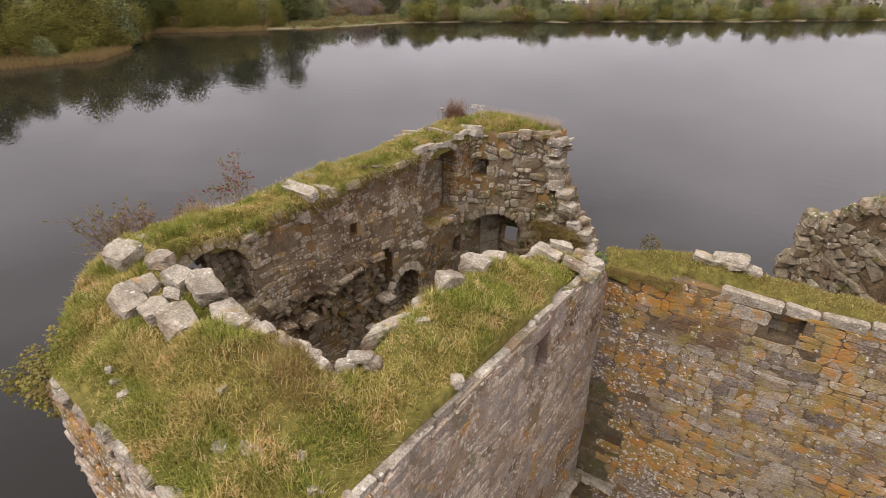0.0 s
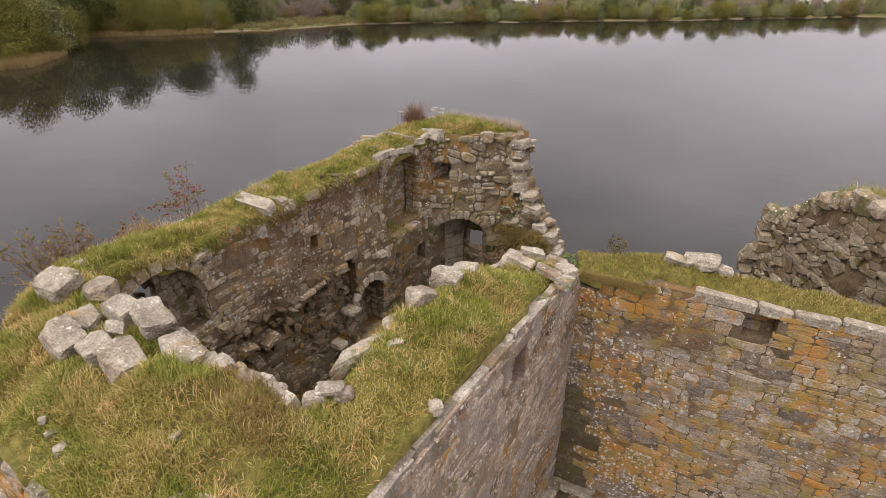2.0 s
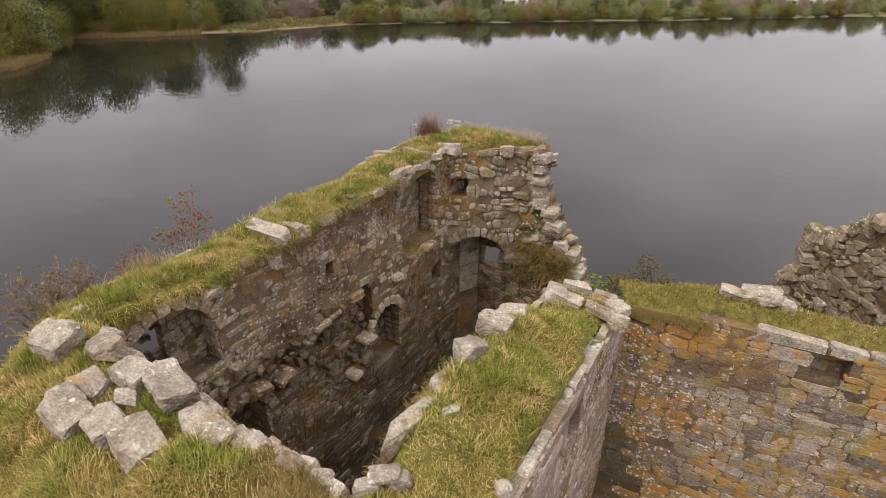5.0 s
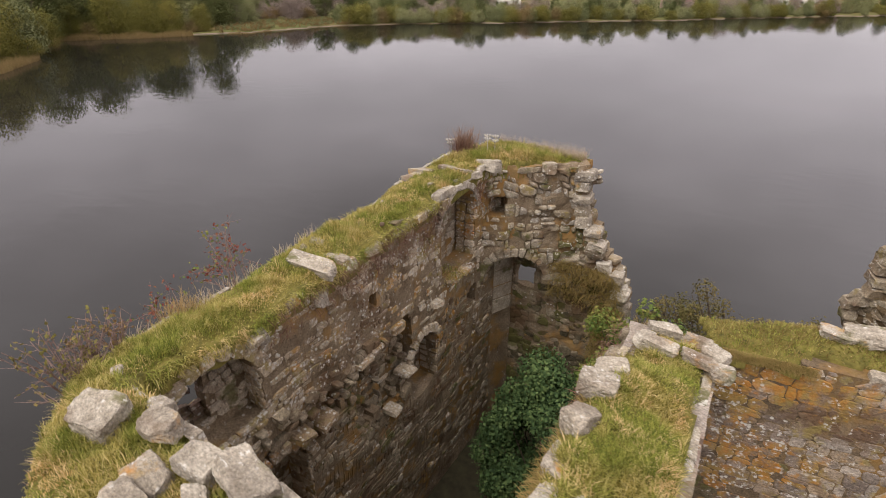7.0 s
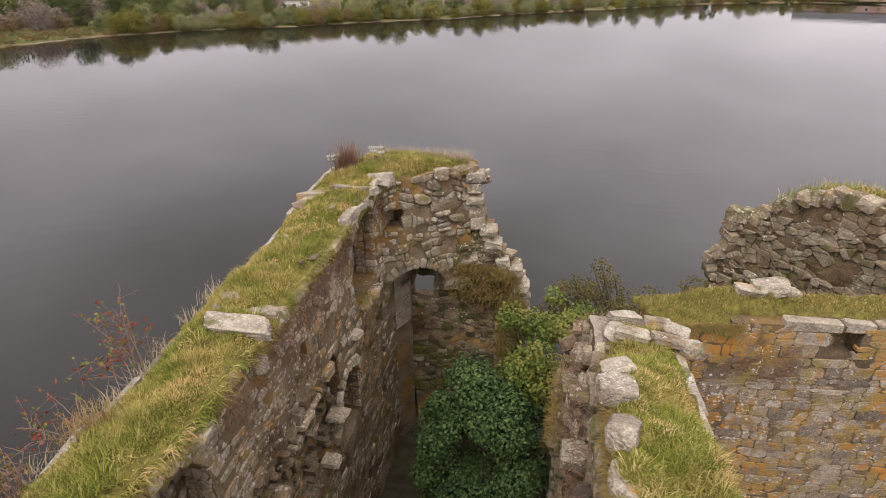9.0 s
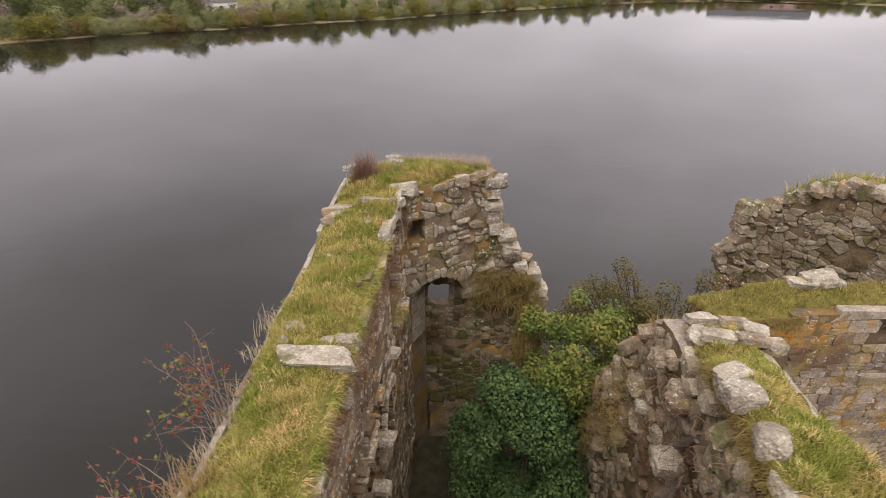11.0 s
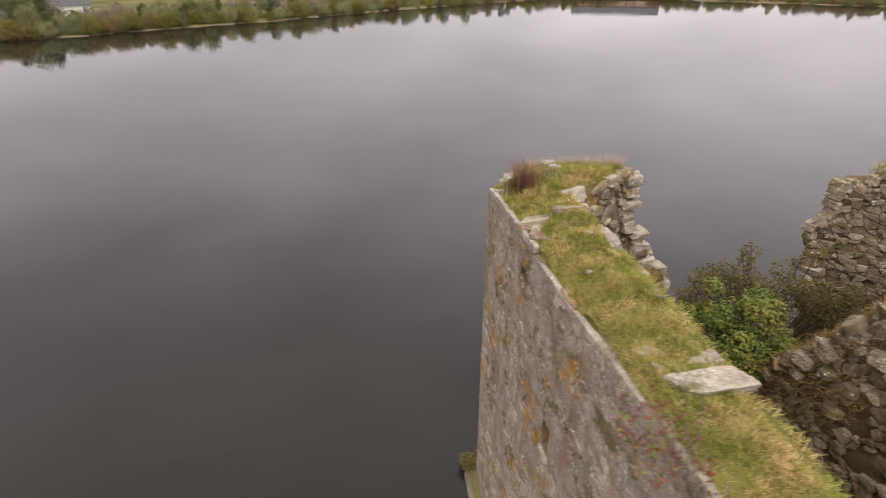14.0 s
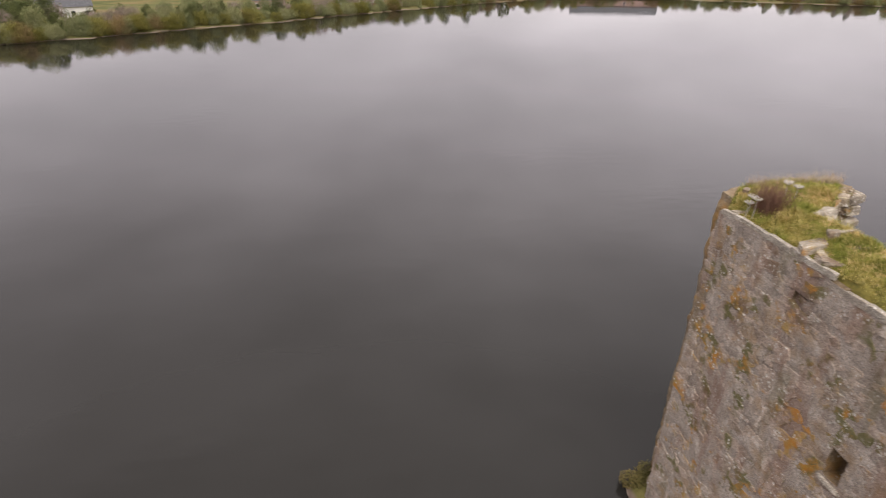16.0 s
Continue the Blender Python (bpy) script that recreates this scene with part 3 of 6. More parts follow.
def rubble(stones, origin, along, normal, length, z0, z1, depth, heights, widths, material, out=(0.0, 0.05), near=None, skip=0.0, gap=0.015, soft=0.03, coursed=False, warp=0.06):
    """Close-set rubble. coursed: warped rectangles with thin joints; else irregular many-sided stones."""
    o, U, N = np.array([*origin, 0.0]), np.array([*along, 0.0]), np.array([*normal, 0.0])
    boxes = courses(length, z0, z1, heights, widths) if coursed else pack(length, z0, z1, heights, widths)
    cen = np.array([b[:2] for b in boxes]) + (0 if coursed else rng.normal(0, 0.025, (len(boxes), 2)))

    def bend(q):
        p = np.c_[q[:, 0] + 31.0 * normal[0], q[:, 1], np.full(len(q), 7.0 * normal[1])]
        if coursed:                                          # long waves along the courses, small unevenness in each stone
            return q + np.c_[0.5 * warp * (vnoise(p, 4.5, 42) - 0.5), 1.6 * warp * (vnoise(p * (1, 0.5, 1), 0.7, 43) - 0.5) + 0.55 * warp * (vnoise(p, 3.2, 44) - 0.5)]
        return q + warp * np.c_[vnoise(p, 2.6, 41) + 0.6 * vnoise(p, 6.5, 42) - 0.8, vnoise(p, 2.6, 43) + 0.6 * vnoise(p, 6.5, 44) - 0.8]

    for i, (cu, cz, w, h) in enumerate(boxes):
        if rng.random() < skip:
            continue
        if coursed:
            q = np.array([(-w / 2, -h / 2), (0, -h / 2), (w / 2, -h / 2), (w / 2, h / 2), (0, h / 2), (-w / 2, h / 2)]) + (cu, cz)
            q = bend(q)
            m = np.array([0, 2, 3, 5])
            full = []
            for k in range(6):
                a, b, c = q[k - 1], q[k], q[(k + 1) % 6]
                if k in m:
                    e = 0.04 * rng.uniform(0.2, 2.2)
                    full += [b + (a - b) * min(0.35, e / (np.linalg.norm(a - b) + 1e-6)), b + (c - b) * min(0.35, e / (np.linalg.norm(c - b) + 1e-6))]
                else:
                    full.append(b)
            q = np.array(full)
        else:
            d = cen - cen[i]
            idx = np.nonzero((np.abs(d[:, 0]) < 0.9) & (np.abs(d[:, 1]) < 0.7))[0]
            p = [(-0.85 * w, -0.85 * h), (0.85 * w, -0.85 * h), (0.85 * w, 0.85 * h), (-0.85 * w, 0.85 * h)]
            for j in idx:
                if j == i or len(p) < 3:
                    continue
                e, sj = d[j], 1.5                       # split between the two in proportion to their sizes
                n = (e[0], e[1] * sj)
                wi, wj = w + 1.5 * h, boxes[j][2] + 1.5 * boxes[j][3]
                p = clip(p, n, (e[0] ** 2 + sj * e[1] ** 2) * np.clip(wi / (wi + wj), 0.3, 0.7))
            if len(p) < 3:
                continue
            q = bend(cut_corners(np.array(p) + cen[i]))
        c = q.mean(0)
        d0 = depth(*c)
        if d0 is None or d0 > 5:
            continue
        for k in range(len(q)):                              # keep off edges and recesses
            for t in (1.0, 0.92, 0.84, 0.76, 0.68, 0.6, 0.5, 0.4):
                s = c + (q[k] - c) * t
                dk = depth(*s)
                if dk is not None and abs(dk - d0) < 0.05:
                    break
            q[k] = s
        size = np.abs(q - c).max(0)
        if min(size) < 0.035:
            continue
        q = (q - c) * np.maximum(0.5, 1 - gap * (rng.choice([0.5, 0.8, 1.2, 2.6], p=[0.4, 0.3, 0.2, 0.1]) if coursed else 1.0) / size)
        mat = material(*c) if callable(material) else material
        stones.put(o + U * c[0] - N * d0 + np.array([0, 0, c[1]]), U, N, (0, 0, 1), q, rng.uniform(*out), mat, True if near is None else near(*c), soft=soft)


def slab(stones, place, w, l, out, along, material):
    """A flat coping slab, l long along the wall, w across."""
    e = lambda: rng.uniform(0.01, 0.045)
    q = [(-l / 2 + e(), -w / 2 + 0.5 * e()), (0, -w / 2 + 0.5 * e()), (l / 2 - e(), -w / 2 + 0.5 * e()), (l / 2 - 0.2 * e(), -w / 4), (l / 2 - 0.2 * e(), w / 4), (l / 2 - e(), w / 2 - 0.5 * e()),
         (0, w / 2 - 0.5 * e()), (-l / 2 + e(), w / 2 - 0.5 * e()), (-l / 2 + 0.2 * e(), w / 4), (-l / 2 + 0.2 * e(), -w / 4)]
    a = Vector((*along, rng.normal(0, 0.012))).normalized()
    n = Vector((0, 0, 1))
    n = (n - a * n.dot(a)).normalized()
    stones.put(place, a, n, n.cross(a), q, out, material, name="coping_stone", soft=0.025)


def prism(name, poly, z0, z1, material, label="", category="wall", kind="structure"):
    n = len(poly)
    v = [(x, y, z) for z in (z0, z1) for x, y in poly]
    f = [tuple(range(n - 1, -1, -1)), tuple(range(n, 2 * n))] + [(i, (i + 1) % n, n + (i + 1) % n, n + i) for i in range(n)]
    return tagged(new(name, mesh(name, v, f, material)), label, category, kind=kind)


def steps(x, *pts):
    """Straight lines between (x, y) pairs."""
    return float(np.interp(x, [p[0] for p in pts], [p[1] for p in pts]))


def arch(u, z, u0, u1, zb, zs, zt):
    """Inside an opening from u0 to u1, from zb up to an arch that springs at zs and crowns at zt."""
    if not (u0 < u < u1 and z > zb):
        return False
    k = (u - (u0 + u1) / 2) / ((u1 - u0) / 2)
    return z < zs + (zt - zs) * math.sqrt(max(0.0, 1 - k * k))


# west wall: u runs north from y = 3.0 along the inner face x = -9.3
W0, WU, WN, WL = (-9.3, 3.0), (0.0, 1.0), (1.0, 0.0), 10.85


def west_top(u):
    return 10.42 + 0.05 * math.sin(2.3 * u) + 0.1 * float(smoothstep(2.4, 1.2, u)) + 0.22 * float(smoothstep(7.0, 8.0, u))


def west_front(u, z):
    y = u + 3.0
    if z > west_top(u):
        return None
    if 3.6 < y < 4.3 and 9.0 < z < 10.08:                   # its window, open to the loch
        return 9.0
    if arch(y, z, 3.4, 5.05, 8.75, 9.5, 10.3):               # south window bay
        return 0.42
    if arch(y, z, 10.5, 12.2, 8.42, 9.9, 10.6):           # tall north bay
        return 0.6
    if arch(y, z, 4.25, 5.75, 5.2, 7.0, 7.6):                # lower arched recess
        return 0.7
    if arch(y, z, 9.2, 10.35, 5.6, 6.75, 7.35):              # lower window bay
        return 0.6
    if 7.78 < y < 8.1 and 9.2 < z < 9.5:                     # socket
        return 0.25
    if 12.05 < y < 12.4 and 6.9 < z < 7.5:
        return 0.3
    if 6.4 < y < 6.75 and 7.35 < z < 7.75:
        return 0.3
    rag = 0.2 * math.sin(5.1 * y) + 0.12 * math.sin(11.3 * y + 1)
    if 7.2 < y < 9.2 and 6.2 + rag < z < 8.15 + 0.5 * rag + 0.12 * (y - 8):   # torn-out fireplace
        return 0.3
    if z < 8.05 + 0.5 * rag and 3.0 < y < 7.2 and z > 7.55 + rag:             # broken floor ledge
        return 0.16
    if z < 7.4 and y < 12.3:                                 # lower storey, eroded in hollows
        return 0.06 + 0.06 * math.sin(2.7 * y + 1.3 * z) * math.sin(3.1 * z)
    return 0.0


def west_back(u, z):
    y = u + 3.0
    b = 1.2 + 0.045 * (y - 4.5)
    if y < 4.5:
        b = 1.2 - 0.1 * (4.5 - y)
    if 3.3 < y < 4.7 and 8.85 < z < 10.2:                    # thin wall round the window of the south bay
        return 0.64
    if 9.1 < y < 9.5 and 6.75 < z < 7.55:                    # outer window, splayed
        return b - 0.5
    if 10.9 < y < 11.35 and 9.6 < z < 9.95:
        return b - 0.12
    return b


def west_stone(u, z):
    """Smooth dressed stone at the back of the bays, brown rubble elsewhere."""
    d = west_front(u, z)
    if d is not None and d > 0.4:
        return M_ashlar
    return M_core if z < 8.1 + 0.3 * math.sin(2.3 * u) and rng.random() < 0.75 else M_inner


wall_west = cell_wall("wall_west", W0, WU, WN, WL, 0.2, 11.0, west_front, west_back, M_mortar, label="ruined castle wall of brown rubble with arched bays", back_material=M_harl, jitter=0.06)
st = Stones(wall_west)
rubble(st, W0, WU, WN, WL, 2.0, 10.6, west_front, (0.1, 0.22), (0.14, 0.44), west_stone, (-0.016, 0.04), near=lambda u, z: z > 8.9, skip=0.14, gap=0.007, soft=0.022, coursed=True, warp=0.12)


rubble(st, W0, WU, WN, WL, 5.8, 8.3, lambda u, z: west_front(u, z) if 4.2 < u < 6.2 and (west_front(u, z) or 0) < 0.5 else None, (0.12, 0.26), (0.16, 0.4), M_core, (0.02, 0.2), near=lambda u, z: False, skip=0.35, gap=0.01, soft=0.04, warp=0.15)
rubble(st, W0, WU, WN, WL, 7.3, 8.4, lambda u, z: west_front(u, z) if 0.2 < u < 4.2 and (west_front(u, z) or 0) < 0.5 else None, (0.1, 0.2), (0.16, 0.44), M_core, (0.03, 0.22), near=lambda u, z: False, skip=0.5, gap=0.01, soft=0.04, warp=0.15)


def ring(stones, origin, along, normal, u0, u1, zs, zt, material, n=11, size=0.26):
    """A ring of voussoirs round the head of an arched bay."""
    c, ru, rz = (u0 + u1) / 2, (u1 - u0) / 2 + 0.11, zt - zs + 0.11
    for k in range(n):
        a = math.pi * (k + 0.5) / n
        u, z = c - ru * math.cos(a), zs + rz * math.sin(a)
        t = math.atan2(rz * math.cos(a), ru * math.sin(a))
        side = -1 if (normal[1] * along[0] - normal[0] * along[1]) > 0 else 1
        w = math.pi * (ru + rz) / 2 / n
        stones.add((origin[0] + along[0] * u, origin[1] + along[1] * u, z), (*normal, 0), w - 0.012, size * rng.uniform(0.85, 1.1), rng.uniform(0.05, 0.08), material, side * t, name="voussoir")


ring(st, W0, WU, WN, 0.4, 2.05, 9.5, 10.3, M_inner)
ring(st, W0, WU, WN, 7.5, 9.2, 9.9, 10.6, M_cope, 13, 0.2)
ring(st, W0, WU, WN, 1.25, 2.75, 7.0, 7.6, M_inner)
ring(st, W0, WU, WN, 6.2, 7.35, 6.75, 7.35, M_inner, 9)
for y, za, zb, depth in ((12.2, 8.45, 10.1, 0.58), (5.05, 8.8, 9.75, 0.4), (10.35, 5.7, 6.8, 0.58), (5.75, 5.3, 7.0, 0.68)):   # quoins of the northern jambs
    z = za
    while z < zb:
        h = rng.uniform(0.16, 0.3)
        k = rng.uniform(0.4, 0.6)
        for d0, d1 in ((0.0, k), (k, 1.0)):
            st.add((-9.3 - depth * (d0 + d1) / 2, y, z + h / 2), (0, -1, 0), depth * (d1 - d0) - 0.01, h - 0.01, rng.uniform(0.015, 0.05), M_inner, radians(rng.normal(0, 2)))
        z += h
for y, z, w in ((7.4, 8.2, 0.5), (7.9, 8.25, 0.6), (8.6, 8.3, 0.55), (10.2, 8.05, 0.3), (5.6, 7.75, 0.4), (6.2, 7.6, 0.5), (8.85, 6.9, 0.4), (11.0, 8.36, 0.6), (11.6, 8.36, 0.6), (5.05, 10.3, 0.34), (8.3, 6.1, 0.35)):
    st.add((-9.3, y, z), (1, 0, 0), w, rng.uniform(0.13, 0.2), rng.uniform(0.16, 0.3), M_inner, radians(rng.normal(0, 5)), name="corbel")   # stones left sticking out


def west_outer(u, z):
    """Seen from outside: depth behind the plane x = -11, u runs south from y = 13.85."""
    y = 13.85 - u
    if z > west_top(y - 3.0) - 0.1 or y < 3:
        return None
    return 1.7 - west_back(y - 3.0, z)


st2 = Stones(wall_west, 0)
rubble(st2, (-11.0, 13.85), (0.0, -1.0), (-1.0, 0.0), WL, 1.0, 10.5, west_outer, (0.14, 0.28), (0.2, 0.46), M_smooth, (0.002, 0.009), skip=0.3, gap=-0.006, soft=0.008, warp=0.16)

# north wall: lower plane y = 14.2 with the ragged east end, and the skew wall on a squinch arch
NE = ((4.0, -5.55), (5.1, -5.56), (6.4, -5.5), (7.0, -5.55), (7.7, -5.75), (8.1, -6.15), (8.6, -6.5), (9.05, -6.66), (9.4, -6.95), (9.8, -7.1), (10.6, -7.08), (11, -7.2))


def north_front(u, z):
    x = -10.3 + u
    if x > steps(z, *NE) + 0.06 * math.sin(17 * z) or z > 10.72:
        return None
    if -8.92 < x < -8.27 and 6.72 < z < 7.36:                # window
        return 9.0
    if -9.35 < x < -8.85 and 1.2 < z < 3.0:                  # dark doorway
        return 0.45
    return 0.0


wall_north = cell_wall("wall_north", (-10.3, 14.2), (1.0, 0.0), (0.0, -1.0), 5.0, 0.2, 10.8, north_front, lambda u, z: 0.22 if 0.9 < u < 2.3 and 6.3 < z < 7.8 else 0.6, M_mortar, jitter=0.11,
                       label="ruined end wall of grey-green rubble with a small window")
stn = Stones(wall_north)
# dark stones grow commoner downwards: the well's shade put into the stone colour
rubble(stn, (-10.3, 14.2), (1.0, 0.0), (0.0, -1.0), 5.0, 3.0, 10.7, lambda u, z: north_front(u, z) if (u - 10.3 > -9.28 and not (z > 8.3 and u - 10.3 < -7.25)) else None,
       (0.15, 0.3), (0.2, 0.46), lambda u, z: M_north if z > 7.4 or u > 4.2 else M_moss_shade if rng.random() < 0.15 + 0.2 * (7.4 - z) else M_core, (0.0, 0.09), near=lambda u, z: z > 5.0, skip=0.1, gap=0.006, soft=0.04, warp=0.1)
SK0, SKU, SKN = (-9.3, 12.72), (0.827, 0.562), (0.562, -0.827)


def skew_front(u, z):
    if z > 10.78:
        return None
    k = (u - 0.9) / 0.95
    if z < 7.4 + 0.82 * math.sqrt(max(0.0, 1 - k * k)) and u < 1.85 or (u >= 1.85 and z < 7.2):
        return None
    if 0.1 < u < 0.56 and 9.4 < z < 10.02:
        return 0.66
    return 0.0


wall_skew = cell_wall("wall_skew", SK0, SKU, SKN, 2.75, 7.0, 10.9, skew_front, lambda u, z: 0.7, M_mortar, jitter=0.11,
                      label="skew upper wall of large rubble on a squinch arch")
sts = Stones(wall_skew)
rubble(sts, SK0, SKU, SKN, 2.75, 7.3, 10.75, skew_front, (0.12, 0.26), (0.15, 0.44), lambda u, z: M_cope if rng.random() < 0.02 + 0.12 * u else M_north, (-0.03, 0.12), skip=0.16, gap=0.016, soft=0.05, coursed=True, warp=0.4)
for k in range(15):                                          # voussoirs of the squinch
    a = math.pi * (k + 0.5) / 15
    u, z = 0.9 - 1.0 * math.cos(a), 7.4 + 0.9 * math.sin(a)
    p = Vector((SK0[0] + SKU[0] * u, SK0[1] + SKU[1] * u, z))
    sts.add(p, (*SKN, 0), 0.2, 0.3, 0.08, M_north, -(a - math.pi / 2), name="voussoir")
prism("wall_corner", [(-9.34, 12.76), (-7.15, 14.22), (-7.15, 14.72), (-9.8, 14.72), (-10.78, 13.82), (-10.78, 12.8)], 10.3, 10.68, M_mortar, "rubble mass of the ruined north-west corner")
prism("wall_corner", [(-9.7, 13.31), (-7.75, 14.66), (-9.8, 14.71), (-10.74, 13.81), (-10.74, 12.8), (-9.7, 12.8)], 8.5, 10.3, M_earth, "rubble mass of the ruined north-west corner")
prism("wall_corner_lower", [(-9.36, 13.8), (-9.36, 14.72), (-9.8, 14.72), (-10.88, 13.84)], 0.2, 8.5, M_harl, "lower rubble corner of the castle")
jamb = prism("window_jamb", [(-9.28, 13.45), (-8.95, 14.12), (-8.95, 14.17), (-9.28, 14.17)], 0.3, 7.9, M_mortar, "rubble corner with a smooth dressed window splay", "jamb")
for z, h in ((5.8, 0.5), (6.32, 0.44), (6.78, 0.52), (7.32, 0.5)):
    stn.put((-9.115, 13.785, z + h / 2), (0.44, 0.9, 0), (0.9, -0.44, 0), (0, 0, 1), [(-0.36, -h / 2), (0.36, -h / 2), (0.36, h / 2 - 0.012), (-0.36, h / 2 - 0.012)], 0.02, M_ashlar, name="dressed_stone", soft=0.012)
for k in range(22):                                          # big stones of the broken east end
    z = 4.2 + 6.3 * (k + rng.uniform(0.2, 0.8)) / 22
    x = steps(z, *NE)
    w = rng.uniform(0.36, 0.62)
    stn.add((x - w * 0.32 + rng.uniform(-0.03, 0.08), 14.22, z), (0.15, -1, 0), w, rng.uniform(0.2, 0.36), rng.uniform(0.14, 0.28), M_cope if k % 2 else M_north, radians(rng.normal(0, 4)))
    stn.add((x - w * 0.3 + rng.uniform(-0.03, 0.1), 14.5, z + 0.1), (1, -0.3, 0), w, rng.uniform(0.17, 0.3), rng.uniform(0.12, 0.22), M_north, radians(rng.normal(0, 4)))

# south wall: a thick mass with a canted south-west corner
S_POLY = [(-9.35, 3.05), (-10.3, 3.2), (-10.2, 2.75), (-7.55, 0.9), (-3.02, 1.05), (-3.0, 2.95), (-4.2, 2.98), (-5.4, 2.9), (-6.8, 3.05), (-8.2, 3.05)]
wall_south = prism("wall_south", S_POLY, 0.2, 10.35, M_harl, "thick castle wall of lichen-grey rubble under turf")
prism("wall_south_head", [(-9.3, 3.04), (-9.4, 2.85), (-7.4, 2.1), (-4.7, 2.1), (-4.0, 2.6), (-3.9, 2.93), (-4.2, 2.97), (-5.4, 2.89), (-6.8, 3.04), (-8.2, 3.04)], 10.35, 10.8, M_brown, "raised rubble core of the wall beside the well")
stS = Stones(wall_south)
d = Vector((-3.02 + 7.55, 0.15, 0)).normalized()
rubble(stS, (-7.55, 0.9), d.xy, (d.y, -d.x), 4.53, 3.0, 10.4, lambda u, z: 0.0 if 0 < u < 4.53 and z < 10.34 else None, (0.1, 0.2), (0.2, 0.6), M_outer, (0.01, 0.05), near=lambda u, z: z > 7.5, skip=0.06, gap=0.008, coursed=True)
d2 = Vector((2.65, -1.85, 0)).normalized()
rubble(stS, (-10.2, 2.75), d2.xy, (d2.y, -d2.x), 3.23, 3.0, 10.4, lambda u, z: 0.0 if 0 < u < 3.23 and z < 10.34 else None, (0.1, 0.2), (0.2, 0.6), M_outer, (0.02, 0.06), near=lambda u, z: z > 8.5, skip=0.06, gap=0.008, coursed=True)

# east wall: u runs north from y = 1.55 along the outer face; its north end falls away in a broken slope
rubble(stS, (-4.15, 3.05), (-1.0, 0.0), (0.0, 1.0), 5.1, 4.0, 10.85, lambda u, z: 0.0 if 0 < u < 5.1 and z < 10.85 else None, (0.16, 0.3), (0.22, 0.5), M_inner, (0.03, 0.12), near=lambda u, z: False, gap=0.004)
E0, EU, EN, EL = (-2.9, 1.55), (-0.0275, 0.9996), (0.9996, 0.0275), 11.0


def east_top(u):
    y = 1.55 + u
    return steps(y, (0, 10.34), (8.5, 10.36), (9.0, 9.7), (9.6, 8.6), (10.8, 6.8), (12.6, 5.2)) + 0.03 * math.sin(5 * u)


def east_front(u, z):
    if z > east_top(u):
        return None
    y = 1.55 + u
    if 6.0 < y < 6.5 and 9.3 < z < 10.05:                    # shallow slit
        return 0.18
    return 0.0


def east_back(u, z):
    y = 1.55 + u
    if arch(y, z, 5.9, 7.3, 6.8, 8.6, 9.6):                  # broken arched recess in the core
        return 1.0
    return 1.1 if y < 3.1 else 1.3


wall_east = cell_wall("wall_east", E0, EU, EN, EL, 0.2, 10.6, east_front, east_back, M_harl, label="broken castle wall of rubble with a turf top", back_material=M_brown, rough=0.22)
ste = Stones(wall_east)
rubble(ste, E0, EU, EN, 7.1, 4.0, 10.33, east_front, (0.1, 0.2), (0.16, 0.5), M_outer, (0.003, 0.022), near=lambda u, z: z > 8.8, skip=0.25, gap=0.003, soft=0.015, coursed=True, warp=0.1)
EBL = 1.55


def east_inner(u, z):
    """Depth behind the plane 1.45 m in from the outer face, seen from inside; u runs south from the north end."""
    k = EL - u
    if k < 0 or z > east_top(k) - 0.05:
        return None
    return EBL - east_back(k, z)


eb = (E0[0] + EU[0] * EL - EN[0] * EBL, E0[1] + EU[1] * EL - EN[1] * EBL)
rubble(ste, eb, (-EU[0], -EU[1]), (-EN[0], -EN[1]), EL - 1.4, 2.5, 10.2, east_inner, (0.16, 0.34), (0.2, 0.46), M_core, (-0.02, 0.15), near=lambda u, z: z > 7.5, skip=0.12, gap=0.012, soft=0.05, warp=0.2)

# curtain wall with orange lichen
C0, CU, CN, CL = (-3.2, 8.92), (0.9925, 0.1219), (0.1219, -0.9925), 13.0


def curtain_top(s):
    return 10.16 + 0.02 * math.sin(1.7 * s) if s > 1.25 else 9.96 if s > 0.5 else 9.84


def curtain_front(s, z):
    if z > curtain_top(s) - 0.02:
        return None
    if 2.9 < s < 3.32 and 9.5 < z < 10.02:
        return 0.32
    return 0.0


wall_curtain = cell_wall("wall_curtain", C0, CU, CN, CL, 0.2, 10.6, curtain_front, lambda s, z: 1.0, M_pointing, jitter=0.01, label="rubble curtain wall covered in orange lichen")
stc = Stones(wall_curtain, smooth=False)


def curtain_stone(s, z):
    """Dark and mossy low in the corner with the tower, damp-stained beside it, clean beyond."""
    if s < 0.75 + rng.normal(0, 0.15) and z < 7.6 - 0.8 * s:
        return M_moss_shade
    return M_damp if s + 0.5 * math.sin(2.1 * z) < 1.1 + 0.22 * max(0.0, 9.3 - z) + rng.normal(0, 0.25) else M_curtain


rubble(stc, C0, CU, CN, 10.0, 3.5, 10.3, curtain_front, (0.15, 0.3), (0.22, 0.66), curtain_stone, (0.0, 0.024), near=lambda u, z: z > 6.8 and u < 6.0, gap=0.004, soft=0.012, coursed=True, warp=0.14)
k = 0.25
while k < 9:                                                 # coping along the edge, broken at its start
    w = rng.uniform(0.45, 1.1)
    if k > 1.2:
        s = k + w / 2
        slab(stc, (C0[0] + CU[0] * s - CN[0] * 0.08, C0[1] + CU[1] * s - CN[1] * 0.08, curtain_top(s)), rng.uniform(0.2, 0.26), w * 1.0, rng.uniform(0.06, 0.09), CU, M_cope)
    k += w

# far fragment of wall beyond the gap
K0, KU, KN = (-0.5, 14.6), (0.622, -0.783), (-0.783, -0.622)


